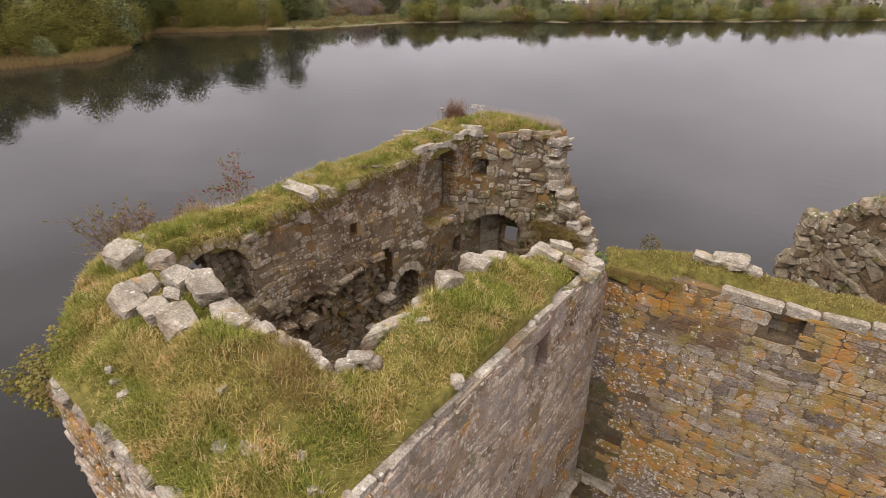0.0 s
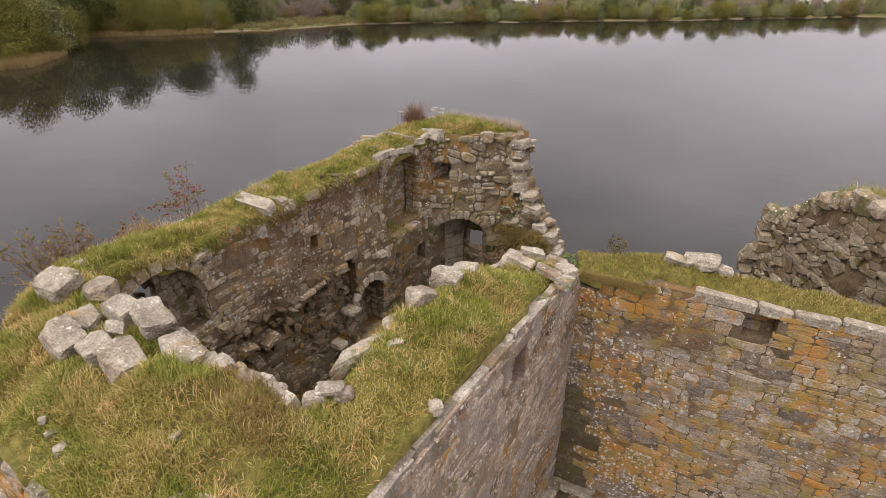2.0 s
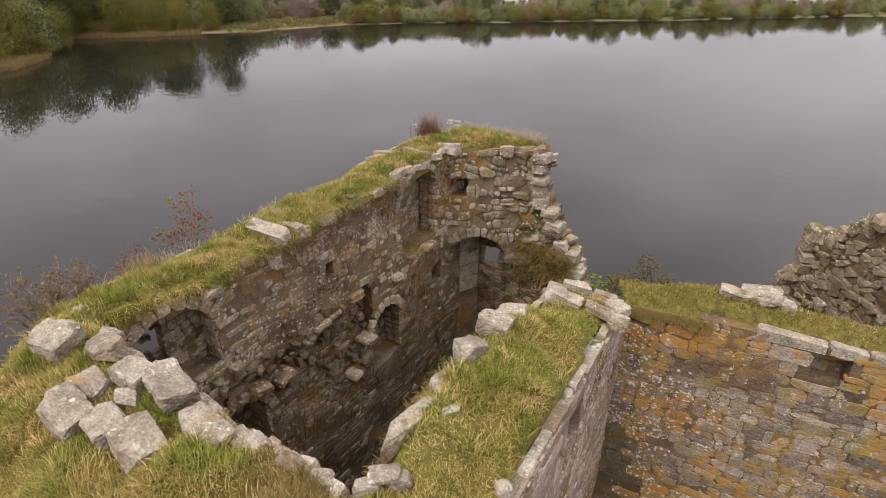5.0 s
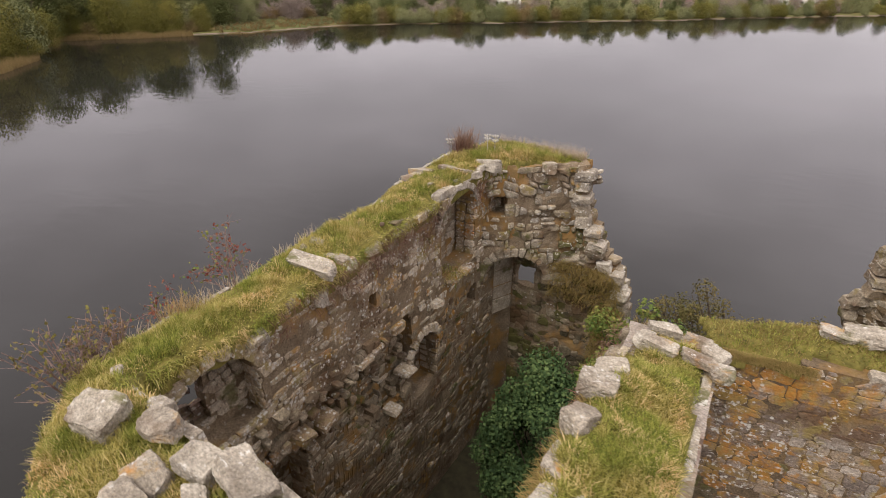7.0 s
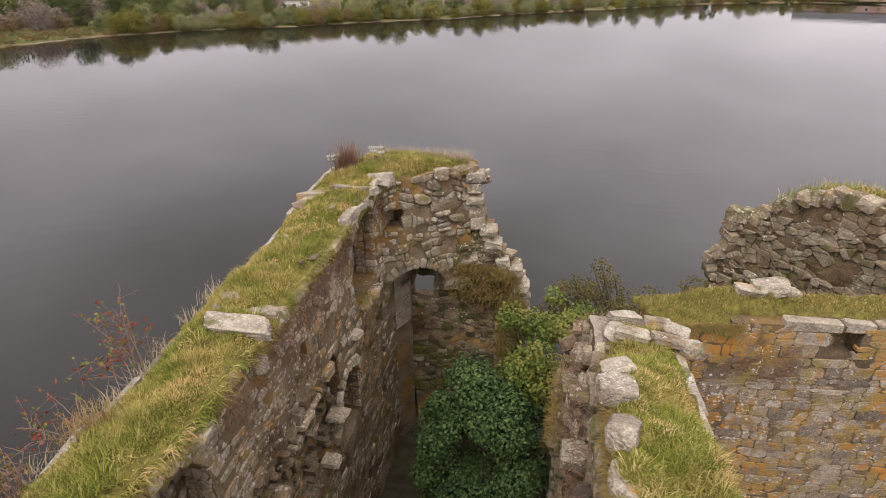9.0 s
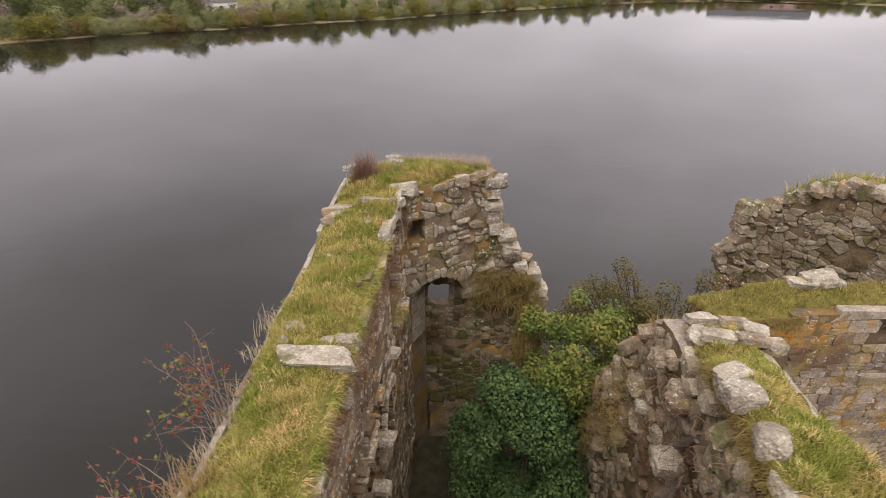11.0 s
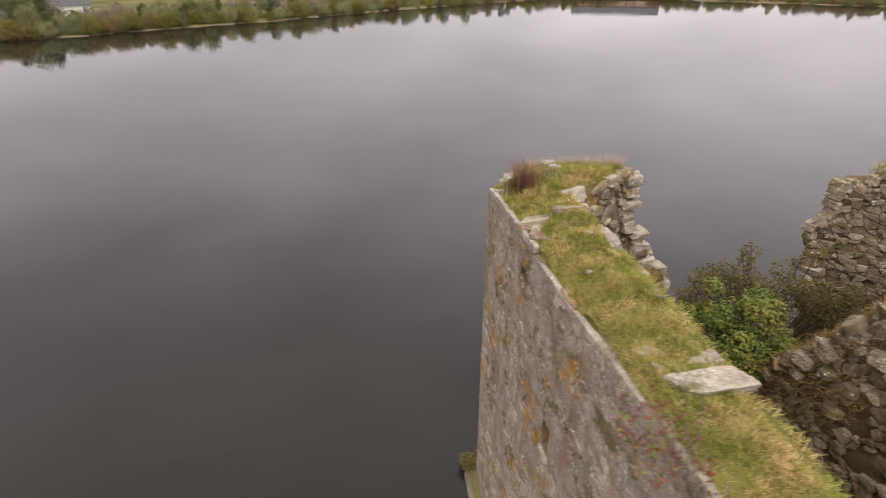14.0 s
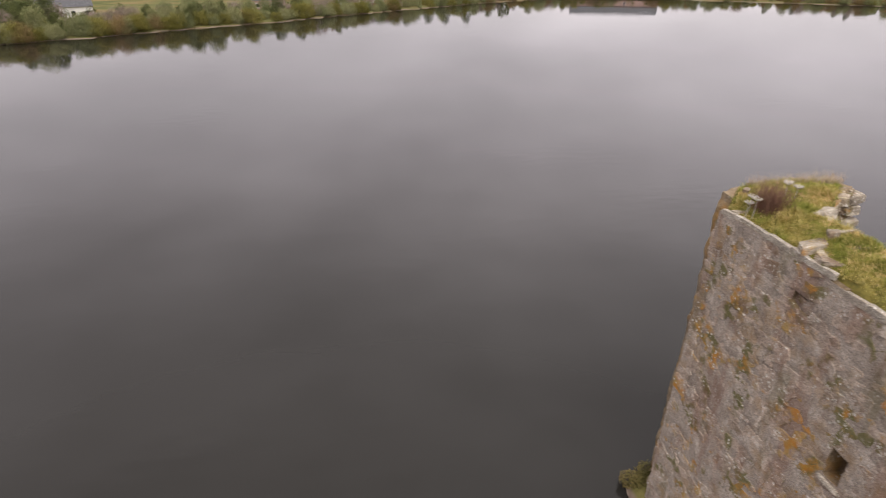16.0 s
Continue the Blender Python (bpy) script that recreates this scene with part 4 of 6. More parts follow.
def k_top(u):
    return steps(u, (-0.5, 8.3), (-0.02, 8.6), (0.0, 9.75), (0.6, 10.0), (1.3, 10.6), (1.9, 11.0), (2.7, 11.15), (4, 11.0), (6, 10.4)) + 0.06 * math.sin(9 * u)


def k_front(u, z):
    if z > k_top(u - 0.5) or u - 0.5 < steps(z, (5, 0.2), (7.1, 0.08), (8.4, -0.25), (8.7, -0.2), (9.0, 0.0), (12, 0.1)):
        return None
    return 0.0


K00 = (K0[0] - 0.5 * KU[0], K0[1] - 0.5 * KU[1])
wall_fragment = cell_wall("wall_fragment", K00, KU, KN, 6.0, 0.2, 11.4, k_front, lambda u, z: 1.1, M_brown, jitter=0.12, label="tall broken fragment of rubble castle wall")
stk = Stones(wall_fragment)
rubble(stk, K00, KU, KN, 6.0, 4.5, 11.3, k_front, (0.1, 0.22), (0.18, 0.5), M_far, (-0.02, 0.11), near=lambda u, z: z > 7.2 and u < 3.6, skip=0.04, gap=0.004, soft=0.025, warp=0.16)
stk.limit = 360
for i in range(13):
    z = 6.6 + 3.3 * i / 12
    x = steps(z, (5, 0.2), (7.1, 0.08), (8.4, -0.25), (8.7, -0.2), (9.0, 0.0), (12, 0.1)) + rng.uniform(-0.05, 0.12)
    stk.add((K0[0] + KU[0] * x + 0.05, K0[1] + KU[1] * x - 0.03, z), (-0.85, -0.4, 0), rng.uniform(0.35, 0.6), rng.uniform(0.22, 0.38), rng.uniform(0.16, 0.3), M_north, radians(rng.normal(0, 6)))
for i in range(12):
    u = 0.05 + 2.7 * i / 11
    stk.add((K0[0] + KU[0] * u - KN[0] * 0.12, K0[1] + KU[1] * u - KN[1] * 0.12, k_top(u) + 0.02), (*KN, 0), rng.uniform(0.28, 0.5), rng.uniform(0.25, 0.42), rng.uniform(0.14, 0.28), M_north, radians(rng.normal(0, 10)))

# copings and edge stones of the tower
st.add((-10.72, 9.3, 6.7), (-1, 0, 0.25), 0.5, 0.1, 0.05, M_cope, 0.0, name="window_sill")
y = 3.4
while y < 13.75:                                             # thin slabs along the outer edge of the west wall
    w = min(rng.uniform(0.4, 0.95), 13.85 - y)
    yc = y + w / 2
    xo = -10.5 - 0.045 * (yc - 4.5) if yc > 4.5 else -10.5 + 0.2 * (4.5 - yc)
    st.limit = 480
    slab(st, (xo + 0.045, yc, 10.46 + 0.22 * float(smoothstep(10.2, 11.2, yc)) + 0.1 * float(smoothstep(5.4, 4.2, yc)) + rng.uniform(-0.01, 0.01)), rng.uniform(0.11, 0.16), w + 0.05, 0.04, (-0.045 if yc > 4.5 else -0.2, 1.0), M_ledge)
    y += w
y = 1.1
while y < 8.3:                                               # white weathered edge of the east wall
    w = rng.uniform(0.5, 1.1)
    yc = y + w / 2
    ste.limit = 360
    slab(ste, (E0[0] + EU[0] * (yc - 1.55) - 0.09, yc, 10.37 + 0.012 * math.sin(5 * yc)), rng.uniform(0.12, 0.16), w, rng.uniform(0.03, 0.05), EU, M_cope)
    y += w
def rim(stones, pts, heights, material, widths=(0.25, 0.45), tall=(0.16, 0.28), deep=(0.08, 0.18), gap=0.0):
    """A ragged row of stones along the broken edge of a wall top; pts run with the open side on their right."""
    for (x0, y0), (x1, y1), za, zb in zip(pts, pts[1:], heights, heights[1:]):
        L = math.hypot(x1 - x0, y1 - y0)
        n = (y1 - y0) / L, -(x1 - x0) / L
        t = 0.0
        while t < L:
            w = rng.uniform(*widths)
            k = (t + w / 2) / L
            if rng.random() >= gap:
                stones.add((x0 + (x1 - x0) * k + n[0] * rng.uniform(-0.1, 0.02), y0 + (y1 - y0) * k + n[1] * rng.uniform(-0.1, 0.02), za + (zb - za) * k + rng.uniform(-0.05, 0.04)),
                           (*n, rng.uniform(0, 0.3)), w, rng.uniform(*tall), rng.uniform(*deep), material, radians(rng.normal(0, 6)), name="edge_stone")
            t += w * 0.95


for k in (st, stn, sts, ste, stc):
    k.limit += 80
rim(st, [(-9.3, 5.3), (-9.3, 10.5)], [10.52, 10.58], M_inner, (0.2, 0.5), (0.18, 0.3), gap=0.18)
rim(st, [(-9.3, 10.3), (-9.3, 12.7)], [10.74, 10.78], M_cope, (0.3, 0.5), (0.12, 0.2))
rim(sts, [(-9.3, 12.72), (-7.1, 14.2)], [10.74, 10.72], M_north, (0.18, 0.6), (0.14, 0.34), (0.06, 0.22), 0.3)
rim(ste, [(-4.24, 7.6), (-4.27, 7.0), (-4.34, 5.5), (-4.33, 4.4), (-4.12, 3.3)], [10.5, 10.75, 10.86, 10.8, 10.85], M_cope, (0.3, 0.55), (0.2, 0.3), (0.05, 0.12), 0.62)
rim(ste, [(-3.9, 8.85), (-4.22, 8.6), (-4.35, 7.0), (-4.4, 5.5), (-4.38, 4.4), (-4.15, 3.3)], [10.2, 10.25, 10.4, 10.45, 10.45, 10.45], M_core, (0.25, 0.5), (0.2, 0.34), (0.04, 0.16), 0.2)
rim(stS, [(-4.2, 3.02), (-5.4, 2.93), (-6.8, 3.08), (-8.2, 3.08), (-9.3, 3.08)], [10.9, 10.9, 10.85, 10.85, 10.8], M_cope, (0.25, 0.45), (0.2, 0.32), (0.06, 0.14), 0.3)
for s in np.arange(0.15, 1.0, 0.24):                         # pale ledge at the foot of the corner
    stc.add((C0[0] + CU[0] * s + CN[0] * 0.06, C0[1] + CU[1] * s + CN[1] * 0.06, 4.45), (*CN, 0.5), 0.3, 0.16, 0.24, M_cope, 0.0, name="ledge_stone")
for y in np.arange(6.6, 8.8, 0.4):
    ste.add((E0[0] + EU[0] * (y - 1.55) + 0.03, y, 4.6), (*EN, 0.5), 0.42, 0.18, 0.24, M_cope, 0.0, name="ledge_stone")
for i in range(90):                                          # rubble on the falling north end of the east wall
    y = rng.uniform(8.7, 12.4)
    x = -3.2 - 1.35 * rng.random()
    ste.add((x, y, east_top(y - 1.55) - 0.03), (rng.normal(-0.3, 0.3), rng.normal(0.35, 0.3), 1), rng.uniform(0.2, 0.45), rng.uniform(0.2, 0.4), rng.uniform(0.08, 0.22), M_core, rng.uniform(-1.5, 1.5))
for x, z, w in ((-7.0, 10.58, 0.55), (-7.02, 10.3, 0.4), (-7.0, 9.95, 0.5), (-6.6, 9.05, 0.5), (-6.45, 8.65, 0.5), (-5.85, 7.85, 0.55), (-5.6, 7.35, 0.5)):
    stn.add((x - 0.1, 14.2, z), (0.1, -1, 0), w, 0.26, 0.26, M_cope, radians(rng.normal(0, 4)), name="edge_stone")
for s in (st, st2, stn, sts, stS, ste, stc, stk):
    s.close()


# ---- turf on the wall tops ----
def inside(poly, x, y):
    r = np.zeros(np.shape(x), bool)
    for (x0, y0), (x1, y1) in zip(poly, poly[1:] + poly[:1]):
        with np.errstate(divide="ignore", invalid="ignore"):
            r ^= ((y0 > y) != (y1 > y)) & (x < (x1 - x0) * (y - y0) / (y1 - y0 + 1e-12) + x0)
    return r


def edge_distance(poly, x, y):
    d = np.full(np.shape(x), 1e9)
    for (x0, y0), (x1, y1) in zip(poly, poly[1:] + poly[:1]):
        ex, ey = x1 - x0, y1 - y0
        t = np.clip(((x - x0) * ex + (y - y0) * ey) / (ex * ex + ey * ey), 0, 1)
        d = np.minimum(d, np.hypot(x - x0 - t * ex, y - y0 - t * ey))
    return d


def cpt(s, depth):
    return (C0[0] + CU[0] * s - CN[0] * depth, C0[1] + CU[1] * s - CN[1] * depth)


TOWER = [(-7.5, 0.95), (-3.05, 1.1), (-3.11, 4.0), (-3.24, 7.7), (-3.3, 8.2), (-4.05, 8.3), (-4.22, 7.0), (-4.3, 5.5), (-4.33, 4.3), (-4.12, 3.3), (-4.2, 3.0), (-5.4, 2.92),
         (-6.8, 3.06), (-8.2, 3.06), (-9.32, 3.3), (-9.32, 12.65), (-8.2, 13.55), (-7.2, 14.25), (-7.2, 14.75), (-9.8, 14.75), (-10.81, 13.8), (-10.4, 4.5), (-10.15, 2.85)]
CURT = [cpt(0.1, -0.04), cpt(1.28, -0.04), cpt(1.36, 0.22), cpt(9, 0.26), cpt(12, 0.3), cpt(12, 0.98), cpt(-0.2, 0.9)]
HEIGHTS = np.array([(-7.4, 1.1, 10.6), (-6.0, 1.15, 10.65), (-4.6, 1.2, 10.58), (-3.2, 1.3, 10.42), (-3.15, 2.5, 10.45), (-8.9, 2.0, 10.9), (-6.2, 1.6, 11.0), (-5.0, 1.75, 10.9), (-4.05, 1.8, 10.66), (-5.3, 2.3, 11.25),
                    (-4.3, 2.6, 11.12), (-4.0, 3.0, 10.9), (-3.75, 3.5, 10.88), (-3.25, 3.7, 10.62), (-3.2, 4.4, 10.58), (-3.9, 4.2, 10.98), (-3.4, 5.1, 10.78), (-4.1, 5.4, 11.02), (-4.05, 6.3, 10.95), (-3.6, 6.8, 10.76),
                    (-3.3, 6.5, 10.52), (-4.1, 7.8, 10.5), (-3.4, 7.6, 10.5), (-3.7, 8.1, 10.52), (-7.4, 2.3, 10.98), (-6.5, 2.6, 11.02), (-5.5, 2.85, 11.0), (-8.2, 2.8, 11.0), (-9.2, 2.9, 11.0), (-9.8, 3.4, 10.8), (-9.8, 2.8, 10.72),
                    (-9.5, 4.6, 10.7), (-10.3, 4.6, 10.6), (-9.4, 4.1, 10.8), (-9.3, 5.4, 10.68), (-10.4, 5.6, 10.6), (-9.9, 6.5, 10.68), (-9.9, 9.5, 10.8), (-10.55, 9.5, 10.62), (-9.4, 9.0, 10.78), (-9.5, 11.8, 10.95), (-10.6, 12.0, 10.76), (-10.0, 10.8, 10.86), (-9.45, 10.6, 10.84), (-10.6, 10.9, 10.74),
                    (-10.6, 13.5, 10.8), (-9.7, 13.3, 11.0), (-8.5, 14.0, 10.98), (-7.4, 14.5, 10.86)])


def turf_height(x, y):
    p = np.c_[np.ravel(x), np.ravel(y)]
    d2 = ((p[:, None] - HEIGHTS[None, :, :2]) ** 2).sum(-1) + 0.12
    w = d2 ** -2.0
    z = (w @ HEIGHTS[:, 2]) / w.sum(1)
    q = np.c_[p, np.zeros(len(p))]
    z += 0.13 * (vnoise(q, 2.2, 11) - 0.5) + 0.09 * (vnoise(q, 6.0, 12) - 0.5)
    return z.reshape(np.shape(x))


def curtain_turf(x, y):
    s = (x - C0[0]) * CU[0] + (y - C0[1]) * CU[1]
    dep = -((x - C0[0]) * CN[0] + (y - C0[1]) * CN[1])
    base = 10.2 - 0.05 * smoothstep(1.4, 1.2, s) - 0.1 * smoothstep(0.9, -0.1, s)
    q = np.c_[np.ravel(x), np.ravel(y), np.zeros(np.size(x))]
    lump = 0.16 * np.exp(-((s - 1.5) / 0.8) ** 2) * smoothstep(0.05, 0.5, dep)
    return base + lump + 0.05 * smoothstep(0, 0.5, dep) + (0.12 * (vnoise(q, 3.0, 4) - 0.5)).reshape(np.shape(x))


def turf(name, poly, height, label, step=0.09, skirt=0.2):
    xs = [p[0] for p in poly]
    ys = [p[1] for p in poly]
    gx, gy = np.meshgrid(np.arange(min(xs), max(xs) + step, step), np.arange(min(ys), max(ys) + step, step), indexing="ij")
    cx, cy = gx[:-1, :-1] + step / 2, gy[:-1, :-1] + step / 2
    ok = inside(poly, cx, cy)
    d = edge_distance(poly, gx, gy)
    z = height(gx, gy) - 0.08 * (1 - smoothstep(0, 0.2, d))
    n, m = gx.shape
    top = np.c_[gx.ravel(), gy.ravel(), z.ravel()]
    low = top - (0, 0, skirt)
    idx = np.arange(n * m).reshape(n, m)
    faces = []
    for i, j in zip(*np.nonzero(ok)):
        a, b, c, e = idx[i, j], idx[i + 1, j], idx[i + 1, j + 1], idx[i, j + 1]
        faces.append((a, b, c, e))
        for (p, q), (di, dj) in (((a, b), (0, -1)), ((b, c), (1, 0)), ((c, e), (0, 1)), ((e, a), (-1, 0))):
            k, l = i + di, j + dj
            if not (0 <= k < n - 1 and 0 <= l < m - 1 and ok[k, l]):
                faces.append((q, p, p + n * m, q + n * m))
    v = np.vstack([top, low])
    used = sorted({k for f in faces for k in f})
    back = {k: i for i, k in enumerate(used)}
    return tagged(new(name, mesh(name, v[used], [tuple(back[k] for k in f) for f in faces], M_turf, True)), label, "turf", kind="structure")


turf("turf", TOWER, turf_height, "mossy turf capping the broken castle walls", skirt=0.42)
turf("turf", CURT, curtain_turf, "mossy turf capping the curtain wall", skirt=0.13)


def blades(name, roots, lengths, width, lean, material, label, category="grass", droop=0.35, heading=None, bend=None):
    """Many narrow blades as one mesh: a quad and a tip each."""
    n = len(roots)
    a = rng.uniform(0, 2 * np.pi, n) if heading is None else heading
    L = np.asarray(lengths)[:, None]
    tilt = np.abs(rng.normal(0, lean, n))[:, None] if bend is None else bend[:, None]
    side = np.c_[-np.sin(a), np.cos(a), np.zeros(n)]
    out = np.c_[np.cos(a), np.sin(a), np.zeros(n)]
    up = np.array([0, 0, 1.0])
    w = (width * rng.uniform(0.6, 1.3, n))[:, None] * side
    mid = roots + 0.55 * L * (up * np.cos(tilt) + out * np.sin(tilt))
    t2 = tilt + droop + 0.5 * np.abs(rng.normal(0, 0.6, n))[:, None]
    tip = mid + 0.5 * L * (up * np.cos(t2) + out * np.sin(t2))
    v = np.stack([roots - w, roots + w, mid + 0.8 * w, mid - 0.8 * w, tip], 1).reshape(-1, 3)
    k = np.arange(n)[:, None] * 5
    loops = (k + np.array([0, 1, 2, 3, 3, 2, 4])).ravel()
    starts = (np.arange(n)[:, None] * 7 + np.array([0, 4])).ravel()
    return tagged(new(name, fast_mesh(name, v, loops, starts, material)), label, category, kind="stuff")


def scatter(poly, n):
    xs, ys = [p[0] for p in poly], [p[1] for p in poly]
    x, y = rng.uniform(min(xs), max(xs), 4 * n), rng.uniform(min(ys), max(ys), 4 * n)
    k = inside(poly, x, y)
    return x[k][:n], y[k][:n]


x, y = scatter(TOWER, 165000)
q = np.c_[x, y, 0 * x]
keep = rng.random(len(x)) < 0.3 + 1.1 * smoothstep(0.3, 0.62, vnoise(q, 1.6, 21))
x, y, q = x[keep], y[keep], q[keep]
ed = edge_distance(TOWER, x, y)
z = turf_height(x, y) - 0.08 * (1 - smoothstep(0, 0.2, ed)) - 0.02
ln = (0.04 + 0.2 * vnoise(q, 1.9, 22) ** 2.2 + 0.06 * rng.random(len(x))) * (0.6 + 0.4 * smoothstep(0, 0.3, ed))
blades("grass", np.c_[x, y, z], ln, 0.0048, 0.85, M_grass, "long yellow-green grass on the ruined wall tops")
cx, cy = scatter(TOWER, 420)
x, y = np.repeat(cx, 75), np.repeat(cy, 75)
n = len(x)
dx, dy = rng.normal(0, 0.07, n), rng.normal(0, 0.07, n)
x, y = x + dx, y + dy
k = inside(TOWER, x, y)
x, y, dx, dy = x[k], y[k], dx[k], dy[k]
z = turf_height(x, y) - 0.08 * (1 - smoothstep(0, 0.2, edge_distance(TOWER, x, y))) - 0.02
size = np.repeat(rng.uniform(0.1, 0.24, 420), 75)[:n][k]
blades("grass", np.c_[x, y, z], size * rng.uniform(0.6, 1.1, len(x)), 0.0045, 0.5, M_grass, "tussocks of long grass on the ruined wall tops", heading=np.arctan2(dy, dx) + rng.normal(0, 0.4, len(x)), bend=np.clip(6 * np.hypot(dx, dy) + rng.normal(0, 0.15, len(x)), 0, 1.3))
x, y = scatter(CURT, 12000)
z = curtain_turf(x, y) - 0.1 * (1 - smoothstep(0, 0.2, edge_distance(CURT, x, y)))
blades("grass", np.c_[x, y, z], rng.uniform(0.04, 0.12, len(x)), 0.004, 0.8, M_rank, "dull brown-green grass along the curtain wall")
x, y = scatter(CURT, 12000)
z = curtain_turf(x, y) - 0.1 * (1 - smoothstep(0, 0.2, edge_distance(CURT, x, y)))
blades("grass", np.c_[x, y, z], rng.uniform(0.03, 0.1, len(x)), 0.004, 0.8, M_grass, "rough grass along the curtain wall")


# ---- loose stones ----
def boulder(place, size, yaw=0.0, seed=0, material=None, label="pale angular boulder lying in turf", name="boulder", worn=0.0, tilt=None):
    r = np.random.default_rng(seed)
    bm = bmesh.new()
    bmesh.ops.create_icosphere(bm, subdivisions=4 if size[0] > 0.4 else 3, radius=1.0)
    planes = [(Vector(r.normal(0, 1, 3)).normalized(), r.uniform(0.98, 1.35) + 2 * worn) for _ in range(9)] + [(Vector((r.normal(0, 0.16), r.normal(0, 0.16), 1)).normalized(), 0.8)]
    shear = r.normal(0, 0.16, 2)
    for v in bm.verts:
        v.co /= (sum(abs(k) ** 14 for k in v.co)) ** (1 / 14)
        v.co.x += shear[0] * v.co.y
        v.co.y += shear[1] * v.co.z
        for n, d in planes:
            e = v.co.dot(n) - d
            if e > 0:
                v.co -= n * e
        q = v.co * 1.3 + Vector((seed * 3.1, 0, 0))
        v.co += v.co.normalized() * ((0.1 - 0.15 * worn) * noise.noise(q) + 0.06 * noise.noise(q * 3.5) + 0.05 * noise.noise(q * 8) + 0.025 * noise.noise(q * 19))
        v.co.x, v.co.y, v.co.z = v.co.x * size[0] * 0.47, v.co.y * size[1] * 0.47, v.co.z * size[2] * 0.5
    me = bpy.data.meshes.new(name)
    bm.to_mesh(me)
    bm.free()
    me.materials.append(material or M_boulder)
    ob = new(name, me)
    ob.matrix_world = pose(*place, r.uniform(-8, 8) * (1 - worn), r.uniform(-8, 8) * (1 - 2 * worn) if tilt is None else tilt, yaw)
    return tagged(ob, label, "boulder", "loose stones on the wall tops")


# heaps and single stones: x, y, z, width, height
CLUSTER = [(-8.7, 2.62, 11.1, 0.92, 0.74, 0.62, 12, 5), (-7.9, 2.84, 11.2, 0.72, 0.52, 0.38, 2, -6), (-7.5, 2.44, 11.1, 0.8, 0.5, 0.36, -6, 6), (-7.3, 2.06, 11.12, 0.98, 0.6, 0.44, -4, 10),
    (-6.76, 2.2, 11.1, 0.84, 0.56, 0.4, -8, -3), (-7.12, 2.74, 11.24, 0.68, 0.5, 0.42, 6, 5), (-6.6, 2.84, 11.24, 0.98, 0.6, 0.42, -10, 12), (-6.9, 2.52, 11.12, 0.36, 0.32, 0.34, 30, 0),
    (-6.17, 2.22, 11.16, 0.82, 0.64, 0.5, -12, 12), (-5.82, 2.72, 11.1, 1.0, 0.52, 0.42, -2, 4), (-8.35, 3.08, 11.04, 0.46, 0.36, 0.3, 8, 0)]
SOUTH_EDGE = [(-4.8, 2.9, 11.06, 0.4, 0.3, 0.24, 5, 0), (-4.45, 2.95, 11.02, 0.34, 0.28, 0.28, 20, 10), (-4.25, 2.7, 11.04, 0.26, 0.2, 0.2, 40, 0), (-5.3, 2.92, 11.05, 0.34, 0.26, 0.24, -8, 0),
    (-4.1, 3.2, 10.93, 0.36, 0.24, 0.26, 50, 6), (-3.88, 3.42, 10.93, 0.34, 0.22, 0.24, 35, -5), (-4.0, 3.34, 11.03, 0.42, 0.3, 0.14, 42, 4), (-4.7, 1.25, 10.52, 0.46, 0.34, 0.2, 12, 4), (-4.32, 1.28, 10.5, 0.52, 0.38, 0.2, -14, 6),
    (-4.36, 1.62, 10.7, 0.22, 0.2, 0.24, 30, 10), (-4.05, 1.78, 10.68, 0.42, 0.22, 0.26, 16, 6), (-3.62, 2.1, 10.68, 0.22, 0.2, 0.18, 20, 0), (-3.3, 2.0, 10.52, 0.26, 0.2, 0.18, -20, 0), (-5.2, 1.18, 10.55, 0.5, 0.34, 0.18, 5, 3)]
EAST_EDGE = [(-4.23, 4.15, 10.88, 1.15, 0.3, 0.3, 86, 3), (-4.25, 5.42, 11.00, 0.5, 0.42, 0.4, 70, 8), (-4.27, 6.1, 11.00, 0.56, 0.46, 0.34, 10, 5), (-4.21, 6.5, 10.95, 0.5, 0.4, 0.26, 25, -6), (-4.30, 4.86, 10.85, 0.5, 0.32, 0.3, 85, 0),
    (-3.92, 4.4, 10.98, 0.28, 0.16, 0.18, 60, 0), (-3.09, 4.1, 10.62, 0.22, 0.16, 0.14, 50, 0), (-3.84, 7.8, 10.63, 0.62, 0.24, 0.17, -6, 0), (-3.31, 7.76, 10.61, 0.6, 0.26, 0.16, -8, 4), (-4.10, 7.9, 10.55, 0.34, 0.34, 0.26, 10, 0),
    (-3.14, 8.12, 10.53, 0.46, 0.4, 0.2, -30, 0), (-3.89, 8.36, 10.55, 0.55, 0.24, 0.18, 5, 0), (-3.39, 8.3, 10.55, 0.5, 0.24, 0.16, -12, 0), (-3.01, 7.75, 10.53, 0.4, 0.34, 0.2, 12, 0)]
CURTAIN_TOP = [(-1.26, 9.85, 10.52, 0.6, 0.3), (-1.62, 9.73, 10.48, 0.5, 0.2), (-0.95, 9.95, 10.4, 0.4, 0.2)]
